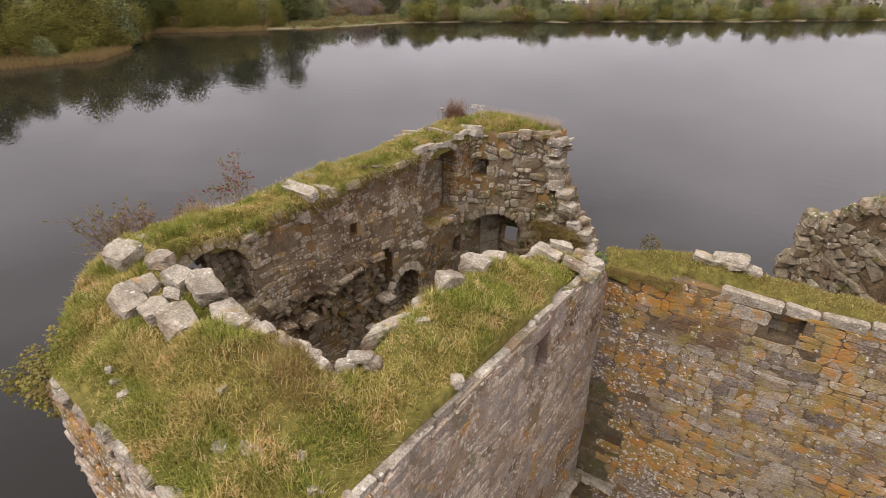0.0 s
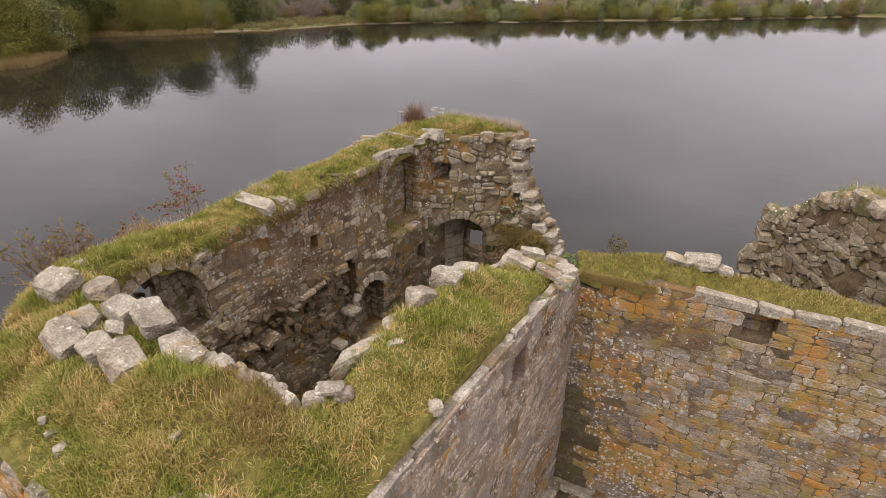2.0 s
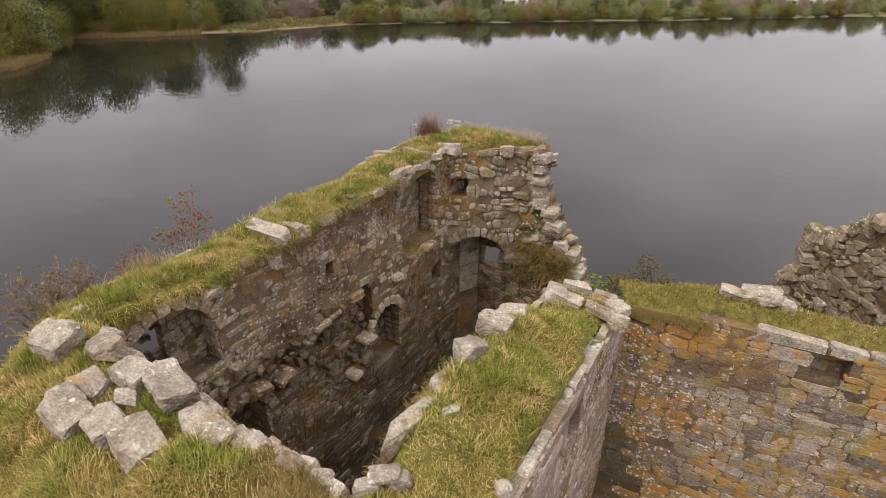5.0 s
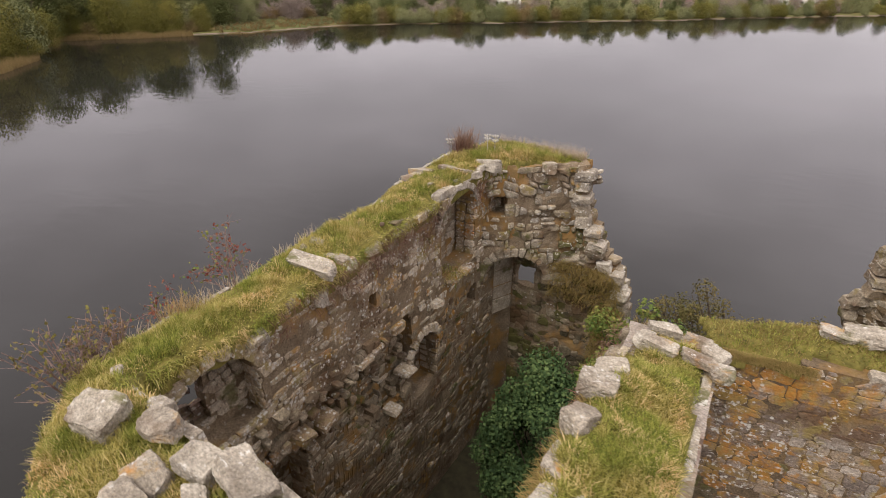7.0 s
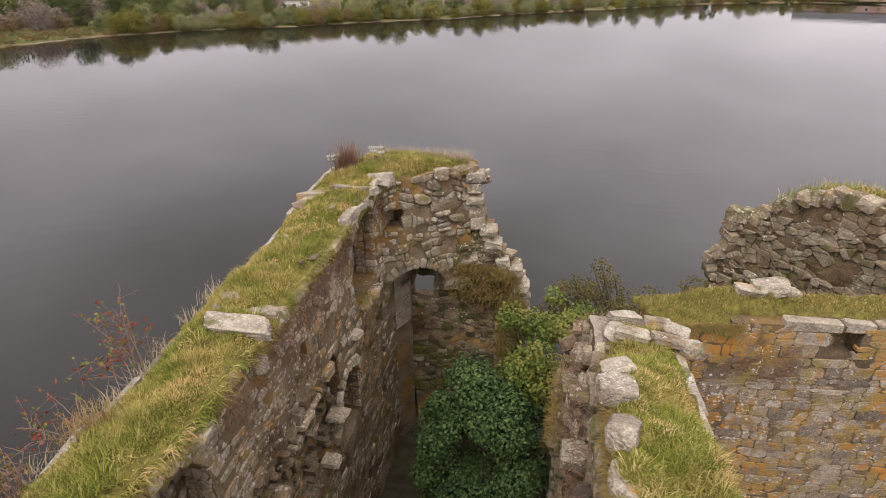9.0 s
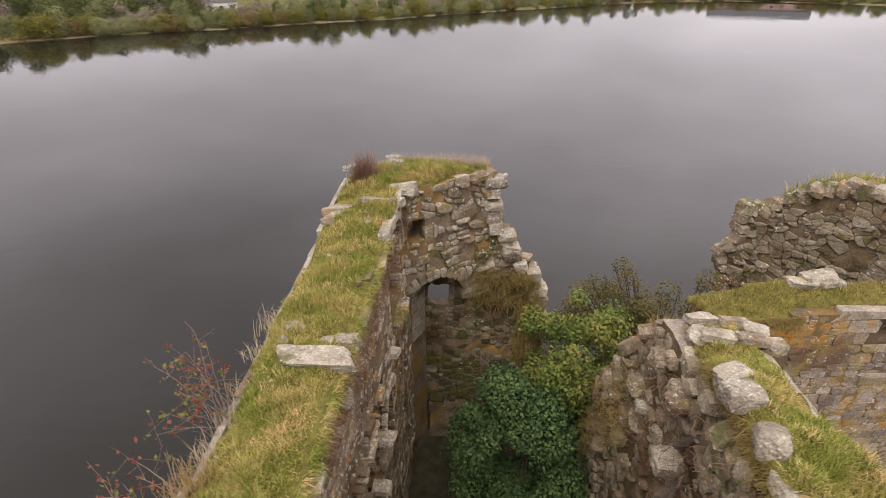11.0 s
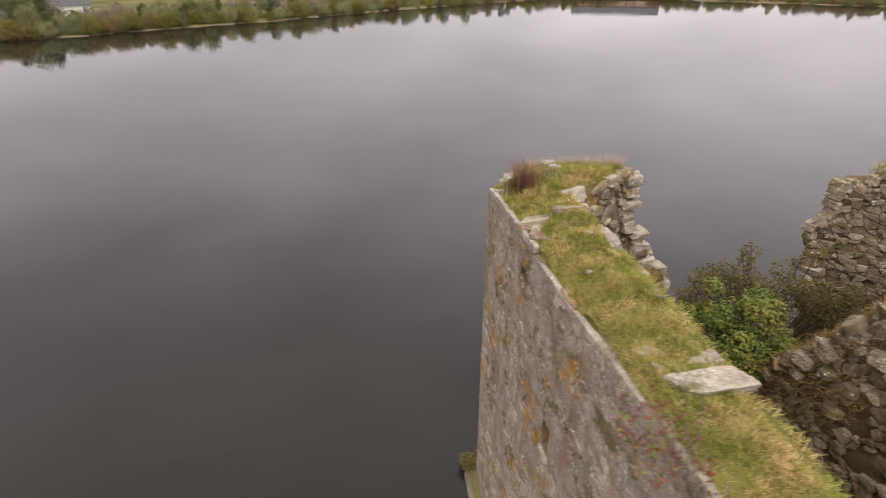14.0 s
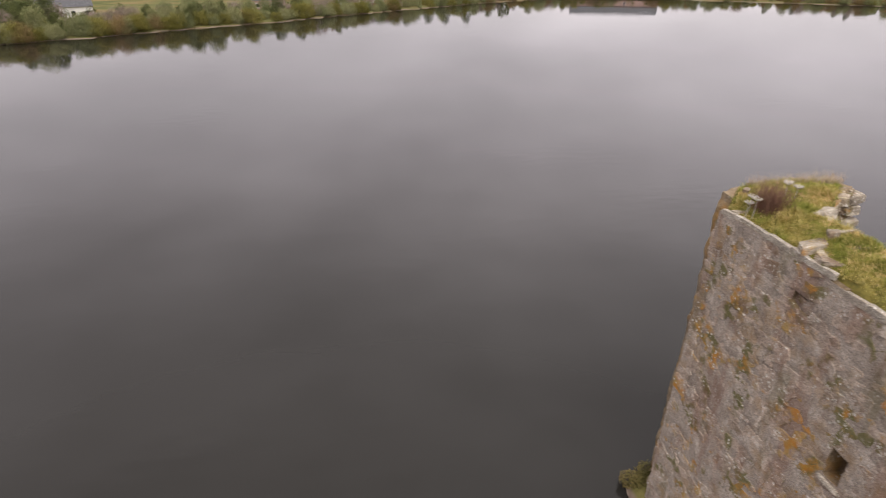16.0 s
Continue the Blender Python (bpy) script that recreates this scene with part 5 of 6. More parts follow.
WEST_TOP = [(-10.3, 8.4, 10.65, 0.24, 0.2), (-9.45, 9.0, 10.62, 0.48, 0.26), (-10.15, 7.3, 10.65, 0.4, 0.22), (-9.65, 11.7, 10.72, 0.62, 0.26), (-10.38, 11.2, 10.72, 0.66, 0.34),
    (-10.5, 11.75, 10.62, 0.6, 0.2), (-9.25, 12.83, 10.92, 0.6, 0.34), (-10.62, 13.6, 10.75, 0.45, 0.22), (-9.3, 10.44, 10.45, 0.3, 0.26), (-9.32, 5.17, 10.38, 0.36, 0.3),
    (-9.55, 6.28, 10.52, 0.48, 0.26), (-9.3, 6.5, 10.35, 0.38, 0.3), (-9.4, 8.6, 10.45, 0.38, 0.3), (-10.0, 6.5, 10.6, 0.3, 0.22)]
seed = 0
for heap, words in ((CLUSTER, "pale angular boulder in a heap on the wall corner"), (SOUTH_EDGE, "pale stone lying in grass on the thick wall"), (EAST_EDGE, "pale block along the broken wall edge"), (CURTAIN_TOP, "pale flat stone lying on the curtain wall"), (WEST_TOP, "grey stone half buried in turf on the wall")):
    for x, y, z, w, h, *more in heap:
        seed += 1
        if more:                                             # blocks: length, breadth, height, yaw and tilt
            f = 0.68 if heap is CLUSTER else 0.86 if heap is EAST_EDGE else 0.78
            boulder((x, y, z - 0.03), (w * f, h * f, more[0] * (f + 0.04)), more[1], seed, None, words, tilt=more[2])
        else:
            boulder((x, y, z - (0.07 if w > 0.45 else 0.08)), (w * 1.06, w * rng.uniform(0.6, 0.9), h), rng.uniform(-30, 30), seed, None, words)
SLABS = [  # x, y, top, length across the wall, breadth, thickness, yaw
    (-9.68, 6.78, 10.76, 1.1, 0.44, 0.26, 2), (-9.6, 7.24, 10.68, 0.8, 0.24, 0.2, -4), (-10.46, 11.66, 10.85, 0.66, 0.4, 0.2, 3), (-9.7, 11.85, 10.98, 0.74, 0.3, 0.26, 5), (-9.66, 11.45, 10.86, 0.72, 0.42, 0.24, -3),
    (-9.5, 8.95, 10.74, 0.46, 0.42, 0.22, 12), (-10.2, 7.5, 10.72, 0.36, 0.22, 0.18, 8)]
for i, (x, y, z, w, l, h, a) in enumerate(SLABS):
    ob = boulder((x, y, z - 0.36 * h), (w * 0.98, l * 0.98, h), a, 200 + i, M_boulder, "long flat slab lying across the wall top", "stone_slab", 0.35)
for i in range(14):                                          # small stones half sunk in the turf
    while True:
        x, y = rng.uniform(-10.6, -3.1), rng.uniform(1.1, 14.6)
        if inside(TOWER, np.array([x]), np.array([y]))[0] and edge_distance(TOWER, np.array([x]), np.array([y]))[0] > 0.1:
            break
    w = rng.uniform(0.1, 0.2)
    boulder((x, y, float(turf_height(np.array([x]), np.array([y]))[0]) + 0.02), (w, w * 0.75, w * 0.6), rng.uniform(0, 180), 300 + i, M_boulder, "small pale stone half sunk in turf", "stone")
for i in range(10):                                          # stones along the outer edge of the south wall
    k = (i + rng.uniform(-0.5, 1.0)) / 10
    w = rng.uniform(0.3, 0.5)
    boulder((-7.3 + 4.0 * k, 1.02 + 0.12 * k, 10.4 + 0.02 * rng.random()), (w, w * 0.7, 0.26), rng.uniform(-20, 20), 400 + i, M_cope, "pale edge stone along the wall top", "stone")
for i in range(22):                                          # rocks left sticking out of the torn core of the east wall
    y = rng.uniform(6.8, 11.0)
    z = steps(y, (6.8, 10.0), (8.6, 9.9), (9.6, 8.5), (10.8, 6.7), (12.6, 5.1)) - 2.2 * rng.random() ** 1.6
    w = rng.uniform(0.3, 0.62)
    boulder((-4.42 + 0.06 * rng.normal(), y, z), (0.45, w, w * 0.62), rng.uniform(-25, 25), 500 + i, M_north, "grey rock sticking out of the torn wall core", "rock")


# ---- plants ----
def leaves(places, normals, size, r):
    """Folded leaves, four triangles each, as flat arrays."""
    n = len(places)
    t = r.normal(0, 1, (n, 3))
    t -= (t * normals).sum(1)[:, None] * normals
    t /= np.linalg.norm(t, axis=1)[:, None] + 1e-9
    s = np.cross(normals, t)
    L = (size * r.uniform(0.6, 1.3, n))[:, None]
    w = 0.34 * L
    a = places - 0.5 * L * t
    b = places + 0.5 * L * t - 0.12 * L * normals
    lft, rgt = places + w * s - 0.12 * L * normals, places - w * s - 0.12 * L * normals
    v = np.stack([a, rgt, b, lft, places + 0.06 * L * normals], 1).reshape(-1, 3)
    k = np.arange(n)[:, None] * 5
    loops = (k + np.array([0, 1, 4, 1, 2, 4, 2, 3, 4, 3, 0, 4])).ravel()
    return v, loops, np.arange(n * 4) * 3


def crown(blobs, count, size, material, r, name="crown", out=1.0):
    """Leaves on and in a set of uneven clumps (x, y, z, radius)."""
    b = np.array(blobs)
    k = r.choice(len(b), count, p=b[:, 3] ** 2 / (b[:, 3] ** 2).sum())
    d = r.normal(0, 1, (count, 3))
    d /= np.linalg.norm(d, axis=1)[:, None]
    rad = b[k, 3] * np.clip(r.normal(0.88, 0.16, count), 0.3, 1.2)
    p = b[k, :3] + d * rad[:, None]
    nrm = out * d + 0.7 * r.normal(0, 1, (count, 3)) + (0, 0, 0.5)
    nrm /= np.linalg.norm(nrm, axis=1)[:, None]
    return fast_mesh(name, *leaves(p, nrm, size, r), material)


def limb_mesh(segments, material, name="trunk", sides=6):
    """Tapered limbs: each is (start, end, radius at start, radius at end)."""
    verts, faces = [], []
    for a, b, ra, rb in segments:
        a, b = Vector(a), Vector(b)
        q = (b - a).to_track_quat("Z", "Y")
        k = len(verts)
        for p, rr in ((a, ra), (a.lerp(b, 0.5) + Vector((0.03, 0.02, 0)) * (b - a).length, (ra + rb) / 2), (b, rb)):
            for i in range(sides):
                w = 2 * math.pi * i / sides
                verts.append(p + q @ Vector((rr * math.cos(w), rr * math.sin(w), 0)))
        for l in (0, sides):
            for i in range(sides):
                j = (i + 1) % sides
                faces.append((k + l + i, k + l + j, k + l + sides + j, k + l + sides + i))
    return mesh(name, verts, faces, material, True)


def tree(name, height, spread, material, seed, label, category, group, clumps=16, count=1500, leaf=0.5, low=0.25):
    r = np.random.default_rng(seed)
    ob = tagged(new(name), label, category, group)
    segs = [((0, 0, -0.3), (r.normal(0, 0.1), r.normal(0, 0.1), height * 0.55), height * 0.028, height * 0.014)]
    blobs = []
    for i in range(clumps):
        t = low + (1 - low) * ((i + 0.5) / clumps)
        a = i * 2.4 + r.normal(0, 0.4)
        env = math.sqrt(max(0.05, 1 - ((t - low - 0.28) / (1 - low - 0.12)) ** 2))
        rr = spread * 0.62 * env * r.uniform(0.45, 1.1)
        br = spread * r.uniform(0.26, 0.42) * (0.75 + 0.4 * env)
        c = (rr * math.cos(a), rr * math.sin(a), max(height * t - br * 0.3, br * 0.6))
        blobs.append((*c, br))
        if i % 2 == 0:
            segs.append(((0, 0, height * min(0.5, 0.55 * t)), c, height * 0.011, height * 0.004))
    part("trunk", limb_mesh(segs, M_bark), ob)
    part("crown", crown(blobs, count, leaf, material, r, out=2.4), ob)
    return ob


def bush(name, place, blobs, count, leaf, material, seed, label, twigs=18, twig_material=None, category="bush"):
    r = np.random.default_rng(seed)
    ob = tagged(new(name), label, category)
    ob.location = place
    part("crown", crown(blobs, count, leaf, material, r), ob)
    segs = []
    b = np.array(blobs)
    for i in range(twigs):
        k = b[r.integers(len(b))]
        e = k[:3] + r.normal(0, 1, 3) * k[3] * 0.4
        e[2] = max(e[2], k[2])
        segs.append(((r.normal(0, 0.15), r.normal(0, 0.15), -0.4), tuple(e), 0.035, 0.008))
    part("stem", limb_mesh(segs, twig_material or M_bark, "stem", 5), ob)
    return ob


# elder in the well of the tower
_e = np.random.default_rng(12)
ELDER = []
for k in range(54):                                          # uneven clumps round a leaning dome
    d = _e.normal(0, 1, 3)
    d /= np.linalg.norm(d)
    q = np.array([0.25, 0.1, 3.0]) + d * (1.65, 1.75, 2.0) * _e.uniform(0.55, 1.0)
    ELDER.append((*q, _e.uniform(0.3, 0.62)))
bush("elder_bush", (-6.45, 10.7, 1.4), ELDER, 40000, 0.1, M_elder, 5, "dense dark green elder bush growing inside the ruin", twigs=30)
def ragged(n, spread, base, size, seed, low=0.5):
    """Small clumps strewn through a ragged mound; base and spread in metres."""
    r = np.random.default_rng(seed)
    out = []
    for k in range(n):
        x, y = r.uniform(-1, 1, 2)
        top = 1 - 0.4 * min(1.0, x * x + y * y) + 0.1 * np.clip(r.normal(), -1, 1)
        out.append((x * spread[0], y * spread[1], base + spread[2] * max(0.05, min(0.88, top * r.uniform(low, 1.0))), r.uniform(*size)))
    return out


bush("bramble_bush", (-4.6, 12.4, 4.4), ragged(60, (1.4, 1.3, 3.7), 0.2, (0.22, 0.5), 6, 0.05), 17000, 0.1, M_bramble, 6, "tangled green bramble bush on the broken wall", twigs=30)
bush("thorn_bush", (-2.4, 13.6, 4.2), ragged(54, (2.4, 0.9, 4.4), 0.5, (0.2, 0.5), 7, 0.3), 16000, 0.07, M_olive, 7, "half-bare olive thorn bush beside the gap", twigs=110, twig_material=M_bark)
bush("ivy_bush", (-7.75, 1.1, 10.45), ragged(26, (0.5, 0.5, 0.9), -0.55, (0.1, 0.22), 18, 0.1), 3200, 0.06, M_wilt, 8, "straggling leafy bush on the canted corner of the wall", twigs=40, twig_material=M_twig)
bush("bank_bush", (-10.75, 14.5, 0.1), [(0, 0, 0.35, 0.36), (-0.3, 0.2, 0.2, 0.3), (0.3, 0.2, 0.45, 0.34)], 2200, 0.07, M_olive, 9, "green bush at the foot of the wall beside the water")


def spray(name, place, height, n, seed, label, leafy, material=None, size=0.07, thick=1.0):
    """A bare shrub of thin twigs with some leaves."""
    r = np.random.default_rng(seed)
    ob = tagged(new(name), label, "shrub")
    ob.location = place
    segs, pts = [], []
    for i in range(n):
        d = Vector((r.normal(-0.25, 0.5), r.normal(0, 0.5), 1)).normalized()
        a = Vector((r.normal(0, 0.06), r.normal(0, 0.06), -0.2))
        b = a + d * height * r.uniform(0.6, 1.1)
        segs.append((a, b, 0.011 * thick, 0.004 * thick))
        for k in range(7):
            p = a.lerp(b, r.uniform(0.35, 1))
            e = p + Vector((r.normal(-0.1, 0.25), r.normal(0, 0.25), r.normal(0.12, 0.12))) * height * 0.6
            segs.append((p, e, 0.005 * thick, 0.002 * thick))
            pts += [p.lerp(e, t) for t in r.uniform(0.2, 1, 4)]
    part("stem", limb_mesh(segs, M_twig, "stem", 4), ob)
    p = np.array([tuple(v) for v in pts])
    p = p[r.random(len(p)) < leafy]
    nrm = r.normal(0, 1, p.shape)
    nrm /= np.linalg.norm(nrm, axis=1)[:, None]
    part("leaves", fast_mesh("leaves", *leaves(p, nrm, size, r), material or M_red), ob)
    return ob


spray("dry_shrub", (-10.2, 2.95, 10.6), 1.0, 26, 3, "dry brown twiggy shrub on the wall edge", 0.45, M_wilt, 0.06, 1.2)
spray("dry_shrub", (-10.3, 3.5, 10.6), 0.75, 18, 4, "dry brown twiggy shrub on the wall edge", 0.45, M_tan, 0.06, 1.2)


def rose(place, stems, seed, label):
    """Arching canes that end in clusters of leaves; each cane is its tip, seen from the root, and how leafy it is."""
    r = np.random.default_rng(seed)
    ob = tagged(new("rose_shrub"), label, "shrub")
    ob.location = place
    segs, red, green = [], [], []
    for x, y, z, leafy in stems:
        a, tip = Vector((r.normal(0, 0.08), r.normal(0, 0.15), -0.2)), Vector((x, y, z))
        mid = a.lerp(tip, 0.5) + Vector((0, 0, 0.22 * (tip - a).length))
        pts = [a.lerp(mid, t).lerp(mid.lerp(tip, t), t) for t in np.linspace(0, 1, 6)]
        segs += [(p, q, 0.011 - 0.0015 * k, 0.0095 - 0.0015 * k) for k, (p, q) in enumerate(zip(pts, pts[1:]))]
        for k in range(3 + int(5 * leafy)):
            p = pts[int(r.integers(3, 6))]
            e = p + Vector(r.normal(0, 0.16, 3)) + Vector((-0.05, 0, 0.02))
            segs.append((p, e, 0.004, 0.002))
            for t in r.uniform(0.3, 1.1, int(6 * leafy)):
                (red if r.random() < 0.65 else green).append(p.lerp(e, t) + Vector(r.normal(0, 0.03, 3)))
    part("stem", limb_mesh(segs, M_twig, "stem", 4), ob)
    for pts, m in ((red, M_red), (green, M_bramble)):
        p = np.array([tuple(v) for v in pts])
        nrm = r.normal(0, 1, p.shape)
        nrm /= np.linalg.norm(nrm, axis=1)[:, None]
        part("leaves", fast_mesh("leaves", *leaves(p, nrm, 0.065, r), m), ob)


rose((-10.5, 5.75, 10.4), [(-0.5, 0.0, 0.5, 1.0), (-0.25, 0.2, 1.15, 0.3), (-0.1, 0.1, 1.25, 0.2), (-0.85, 0.15, 0.75, 0.5), (-0.4, 0.3, 0.6, 1.0), (-0.6, -0.2, 0.35, 0.8), (-0.15, 0.35, 0.55, 0.9), (-0.75, -0.3, 0.1, 0.4),
     (-0.3, -0.1, 0.75, 0.8), (-0.55, 0.35, 0.85, 0.6), (-0.2, -0.35, 0.5, 0.7), (-0.65, 0.5, 0.4, 0.8)], 1, "leggy rose shrub with red autumn leaves on the wall edge")
rose((-10.5, 4.8, 10.3), [(-1.1, -0.1, 0.0, 1.0), (-0.8, -0.4, -0.15, 0.7), (-0.9, 0.3, 0.2, 0.3), (-0.35, 0.2, 0.45, 0.3), (-0.5, -0.4, 0.2, 0.5), (-0.7, 0.1, 0.15, 0.7)], 2, "leggy rose shrub with red autumn leaves on the wall edge")


def umbel(place, seed):
    r = np.random.default_rng(seed)
    ob = tagged(new("umbel_plant"), "dried pale umbel seed head on a stalk", "plant", "dry seed heads")
    ob.location = place
    h = r.uniform(0.25, 0.42)
    segs = [((0, 0, -0.1), (0.02, 0.01, h), 0.008, 0.005)]
    for i in range(9):
        a = i * 0.7
        segs.append(((0.02, 0.01, h - 0.02), (0.02 + 0.1 * math.cos(a), 0.01 + 0.1 * math.sin(a), h + 0.05), 0.004, 0.016))
    part("stalk", limb_mesh(segs, M_umbel, "stalk", 5), ob)


for i, (x, y) in enumerate(((-9.7, 13.5), (-9.55, 13.65), (-9.45, 13.45), (-10.75, 13.3), (-10.7, 13.15), (-10.62, 13.4), (-9.6, 13.3))):
    umbel((x, y, float(turf_height(np.array([x]), np.array([y]))[0])), i)


def tuft(place, n, length, material, label, seed, spread=0.15, lean=0.35):
    p = np.array(place) + np.c_[rng.normal(0, spread, n), rng.normal(0, spread, n), np.zeros(n)]
    blades("grass_tuft", p, rng.uniform(0.5, 1.1, n) * length, 0.005, lean, material, label)


n = 2600                                                    # matted dead grass beside the well
p = np.c_[-4.45 + 0.3 * rng.normal(0, 1, n), 2.6 + 0.2 * rng.normal(0, 1, n), np.zeros(n)]
p = p[inside(TOWER, p[:, 0], p[:, 1])]
n = len(p)
p[:, 2] = turf_height(p[:, 0], p[:, 1])
blades("grass", p, rng.uniform(0.08, 0.22, n), 0.004, 1.1, M_tan, "matted pale dead grass beside the well")
tuft((-10.25, 13.25, 10.85), 520, 0.78, M_stem, "tuft of reddish dry stems on the wall corner", 1, 0.17)
n = 1500                                                    # fine pale seed grass along the back edge of the corner
p = np.c_[rng.uniform(-9.8, -7.25, n), 14.65 - 0.35 * rng.random(n), np.full(n, 10.78)]
blades("grass", p, rng.uniform(0.25, 0.5, n), 0.003, 0.25, M_seed, "fine pale seed grass on the wall corner")
tuft((-10.3, 4.6, 10.5), 300, 0.45, M_straw, "tuft of pale dry grass on the wall edge", 2, 0.2)
for i in range(9):
    tuft((-10.4 - 0.03 * i, 3.6 + 0.55 * i + rng.uniform(-0.2, 0.2), 10.45), 60, 0.3, M_seed, "tuft of pale dry grass on the wall edge", i, 0.12)
tuft((-9.35, 11.0, 8.45), 350, 0.2, M_grass, "grass growing on the sill of the tall bay", 3, 0.2, 0.8)
# hanging grass below the broken ledge of the north wall
n = 2800
p = np.c_[rng.uniform(-7.75, -5.7, n), 14.12 - rng.uniform(0, 0.28, n), 0 * np.arange(n)]
p[:, 2] = np.minimum(7.95, 8.15 - 0.75 * np.maximum(0, p[:, 0] + 6.3)) - 1.15 * rng.uniform(0, 1.0, n) ** 1.7
blades("grass", p, rng.uniform(0.14, 0.36, n), 0.007, 0.6, M_rank, "matted brown grass hanging on the broken ledge", heading=rng.normal(-1.57, 0.7, n), bend=rng.uniform(0.5, 1.9, n))
n = 1500
p = np.c_[rng.uniform(-6.3, -5.5, n), 14.14 - rng.uniform(0, 0.15, n), rng.uniform(4.8, 7.0, n)]
blades("grass", p, rng.uniform(0.15, 0.4, n), 0.006, 0.5, M_rank, "grass hanging on the broken wall end", heading=rng.normal(-1.57, 0.5, n), bend=rng.uniform(1.0, 2.2, n))
n = 2500
u = rng.uniform(0.9, 3.6, n)
p = np.c_[K0[0] + KU[0] * u - KN[0] * rng.uniform(0.1, 1.0, n), K0[1] + KU[1] * u - KN[1] * rng.uniform(0.1, 1.0, n), np.interp(u, [0, 0.6, 1.3, 1.9, 2.7, 4], [9.75, 10.0, 10.6, 11.0, 11.15, 11.0])]
blades("grass", p, rng.uniform(0.1, 0.35, n), 0.006, 0.5, M_grass, "grass on top of the broken wall fragment")
for y0, y1, k in ((7.0, 8.9, 500), (5.3, 7.0, 200), (8.9, 10.4, 200), (12.0, 12.7, 120)):   # rusty growth over the inner edge
    p = np.c_[-9.27 + 0.08 * rng.random(k), rng.uniform(y0, y1, k), 10.5 - 0.55 * rng.random(k) ** 2]
    blades("grass", p, rng.uniform(0.12, 0.32, k), 0.006, 0.6, M_stem, "rusty dead grass hanging over the wall edge", heading=rng.normal(0, 0.8, k), bend=rng.uniform(0.6, 2.2, k))
n = 2600                                                    # grass falling over the inner edge of the west wall
y = rng.uniform(3.4, 10.4, n)
p = np.c_[-9.3 + 0.06 * rng.random(n), y, turf_height(np.full(n, -9.34), y) - 0.06 - 0.22 * rng.random(n) ** 1.5]
blades("grass", p, rng.uniform(0.08, 0.24, n), 0.005, 0.6, M_grass, "grass falling over the inner wall edge", heading=rng.normal(0, 0.7, n), bend=rng.uniform(0.7, 2.2, n))
n = 2400                                                    # grass falling over the inner edge of the east wall
y = rng.uniform(3.3, 8.2, n)
x = np.interp(y, [3.3, 4.3, 5.5, 7.0, 8.3], [-4.12, -4.33, -4.3, -4.22, -4.05])
p = np.c_[x - 0.06 * rng.random(n), y, turf_height(x, y) - 0.08 - 0.35 * rng.random(n)]
blades("grass", p, rng.uniform(0.08, 0.24, n), 0.005, 0.6, M_rank, "grass falling over the inner wall edge", heading=rng.normal(3.1, 0.7, n), bend=rng.uniform(0.7, 2.2, n))
n = 1600                                                    # turf hanging over the start of the curtain wall
s = rng.uniform(0.1, 1.4, n)
p = np.c_[C0[0] + CU[0] * s + CN[0] * 0.03, C0[1] + CU[1] * s + CN[1] * 0.03, 10.16 - 0.14 * rng.random(n)]
blades("grass", p, rng.uniform(0.06, 0.16, n), 0.004, 0.6, M_rank, "grass hanging over the curtain wall", heading=rng.normal(-1.45, 0.7, n), bend=rng.uniform(0.8, 2.3, n))
n = 800                                                    # dead grass over the rough core of the east wall
y = rng.uniform(5.5, 12.0, n)
p = np.c_[-4.45 - 0.18 * rng.random(n), y, np.interp(y, [5.5, 8.6, 9.6, 10.8, 12.6], [10.4, 10.3, 8.7, 6.9, 5.2]) - 2.5 * rng.random(n) ** 1.5]
blades("grass", p, rng.uniform(0.1, 0.3, n), 0.006, 0.6, M_stem, "dead brown grass on the rough wall core", heading=rng.normal(3.1, 0.8, n), bend=rng.uniform(0.6, 2.2, n))
n = 1500                                                    # rank growth on the torn north end
y = rng.uniform(8.4, 12.0, n)
p = np.c_[-4.5 - 0.25 * rng.random(n), y, np.interp(y, [8.4, 9.6, 10.8, 12.6], [9.6, 8.4, 6.7, 5.0]) - 2.2 * rng.random(n)]
clump = vnoise(p, 1.1, 77) > 0.5
blades("grass", p[clump], rng.uniform(0.1, 0.28, int(clump.sum())), 0.006, 0.6, M_rank, "rank grass on the torn end of the wall", heading=rng.normal(2.8, 0.9, int(clump.sum())), bend=rng.uniform(0.4, 2.0, int(clump.sum())))
n = 3000
t = rng.uniform(0, 1, n)
p = np.c_[-4.4 + 0.9 * rng.random(n), 8.9 + 2.6 * t, 10.0 - 4.0 * t]
blades("grass", p, rng.uniform(0.12, 0.35, n), 0.006, 0.7, M_straw, "brown grass on the slope of the broken wall")


# ---- ground, loch and far shore ----
SHORE = [(0, 290), (30, 300), (46, 310), (57, 322), (66, 330), (70, 328), (77, 298), (84, 258), (91, 228), (102, 195), (117, 177), (128, 173), (134, 170), (139, 164), (141, 158), (145, 160), (150, 160), (156, 164), (158, 134), (160.5, 122), (167, 120), (180, 115),
         (210, 150), (270, 200), (330, 260), (360, 290)]


def shore(deg):
    return np.interp(np.mod(deg, 360), [s[0] for s in SHORE], [s[1] for s in SHORE])


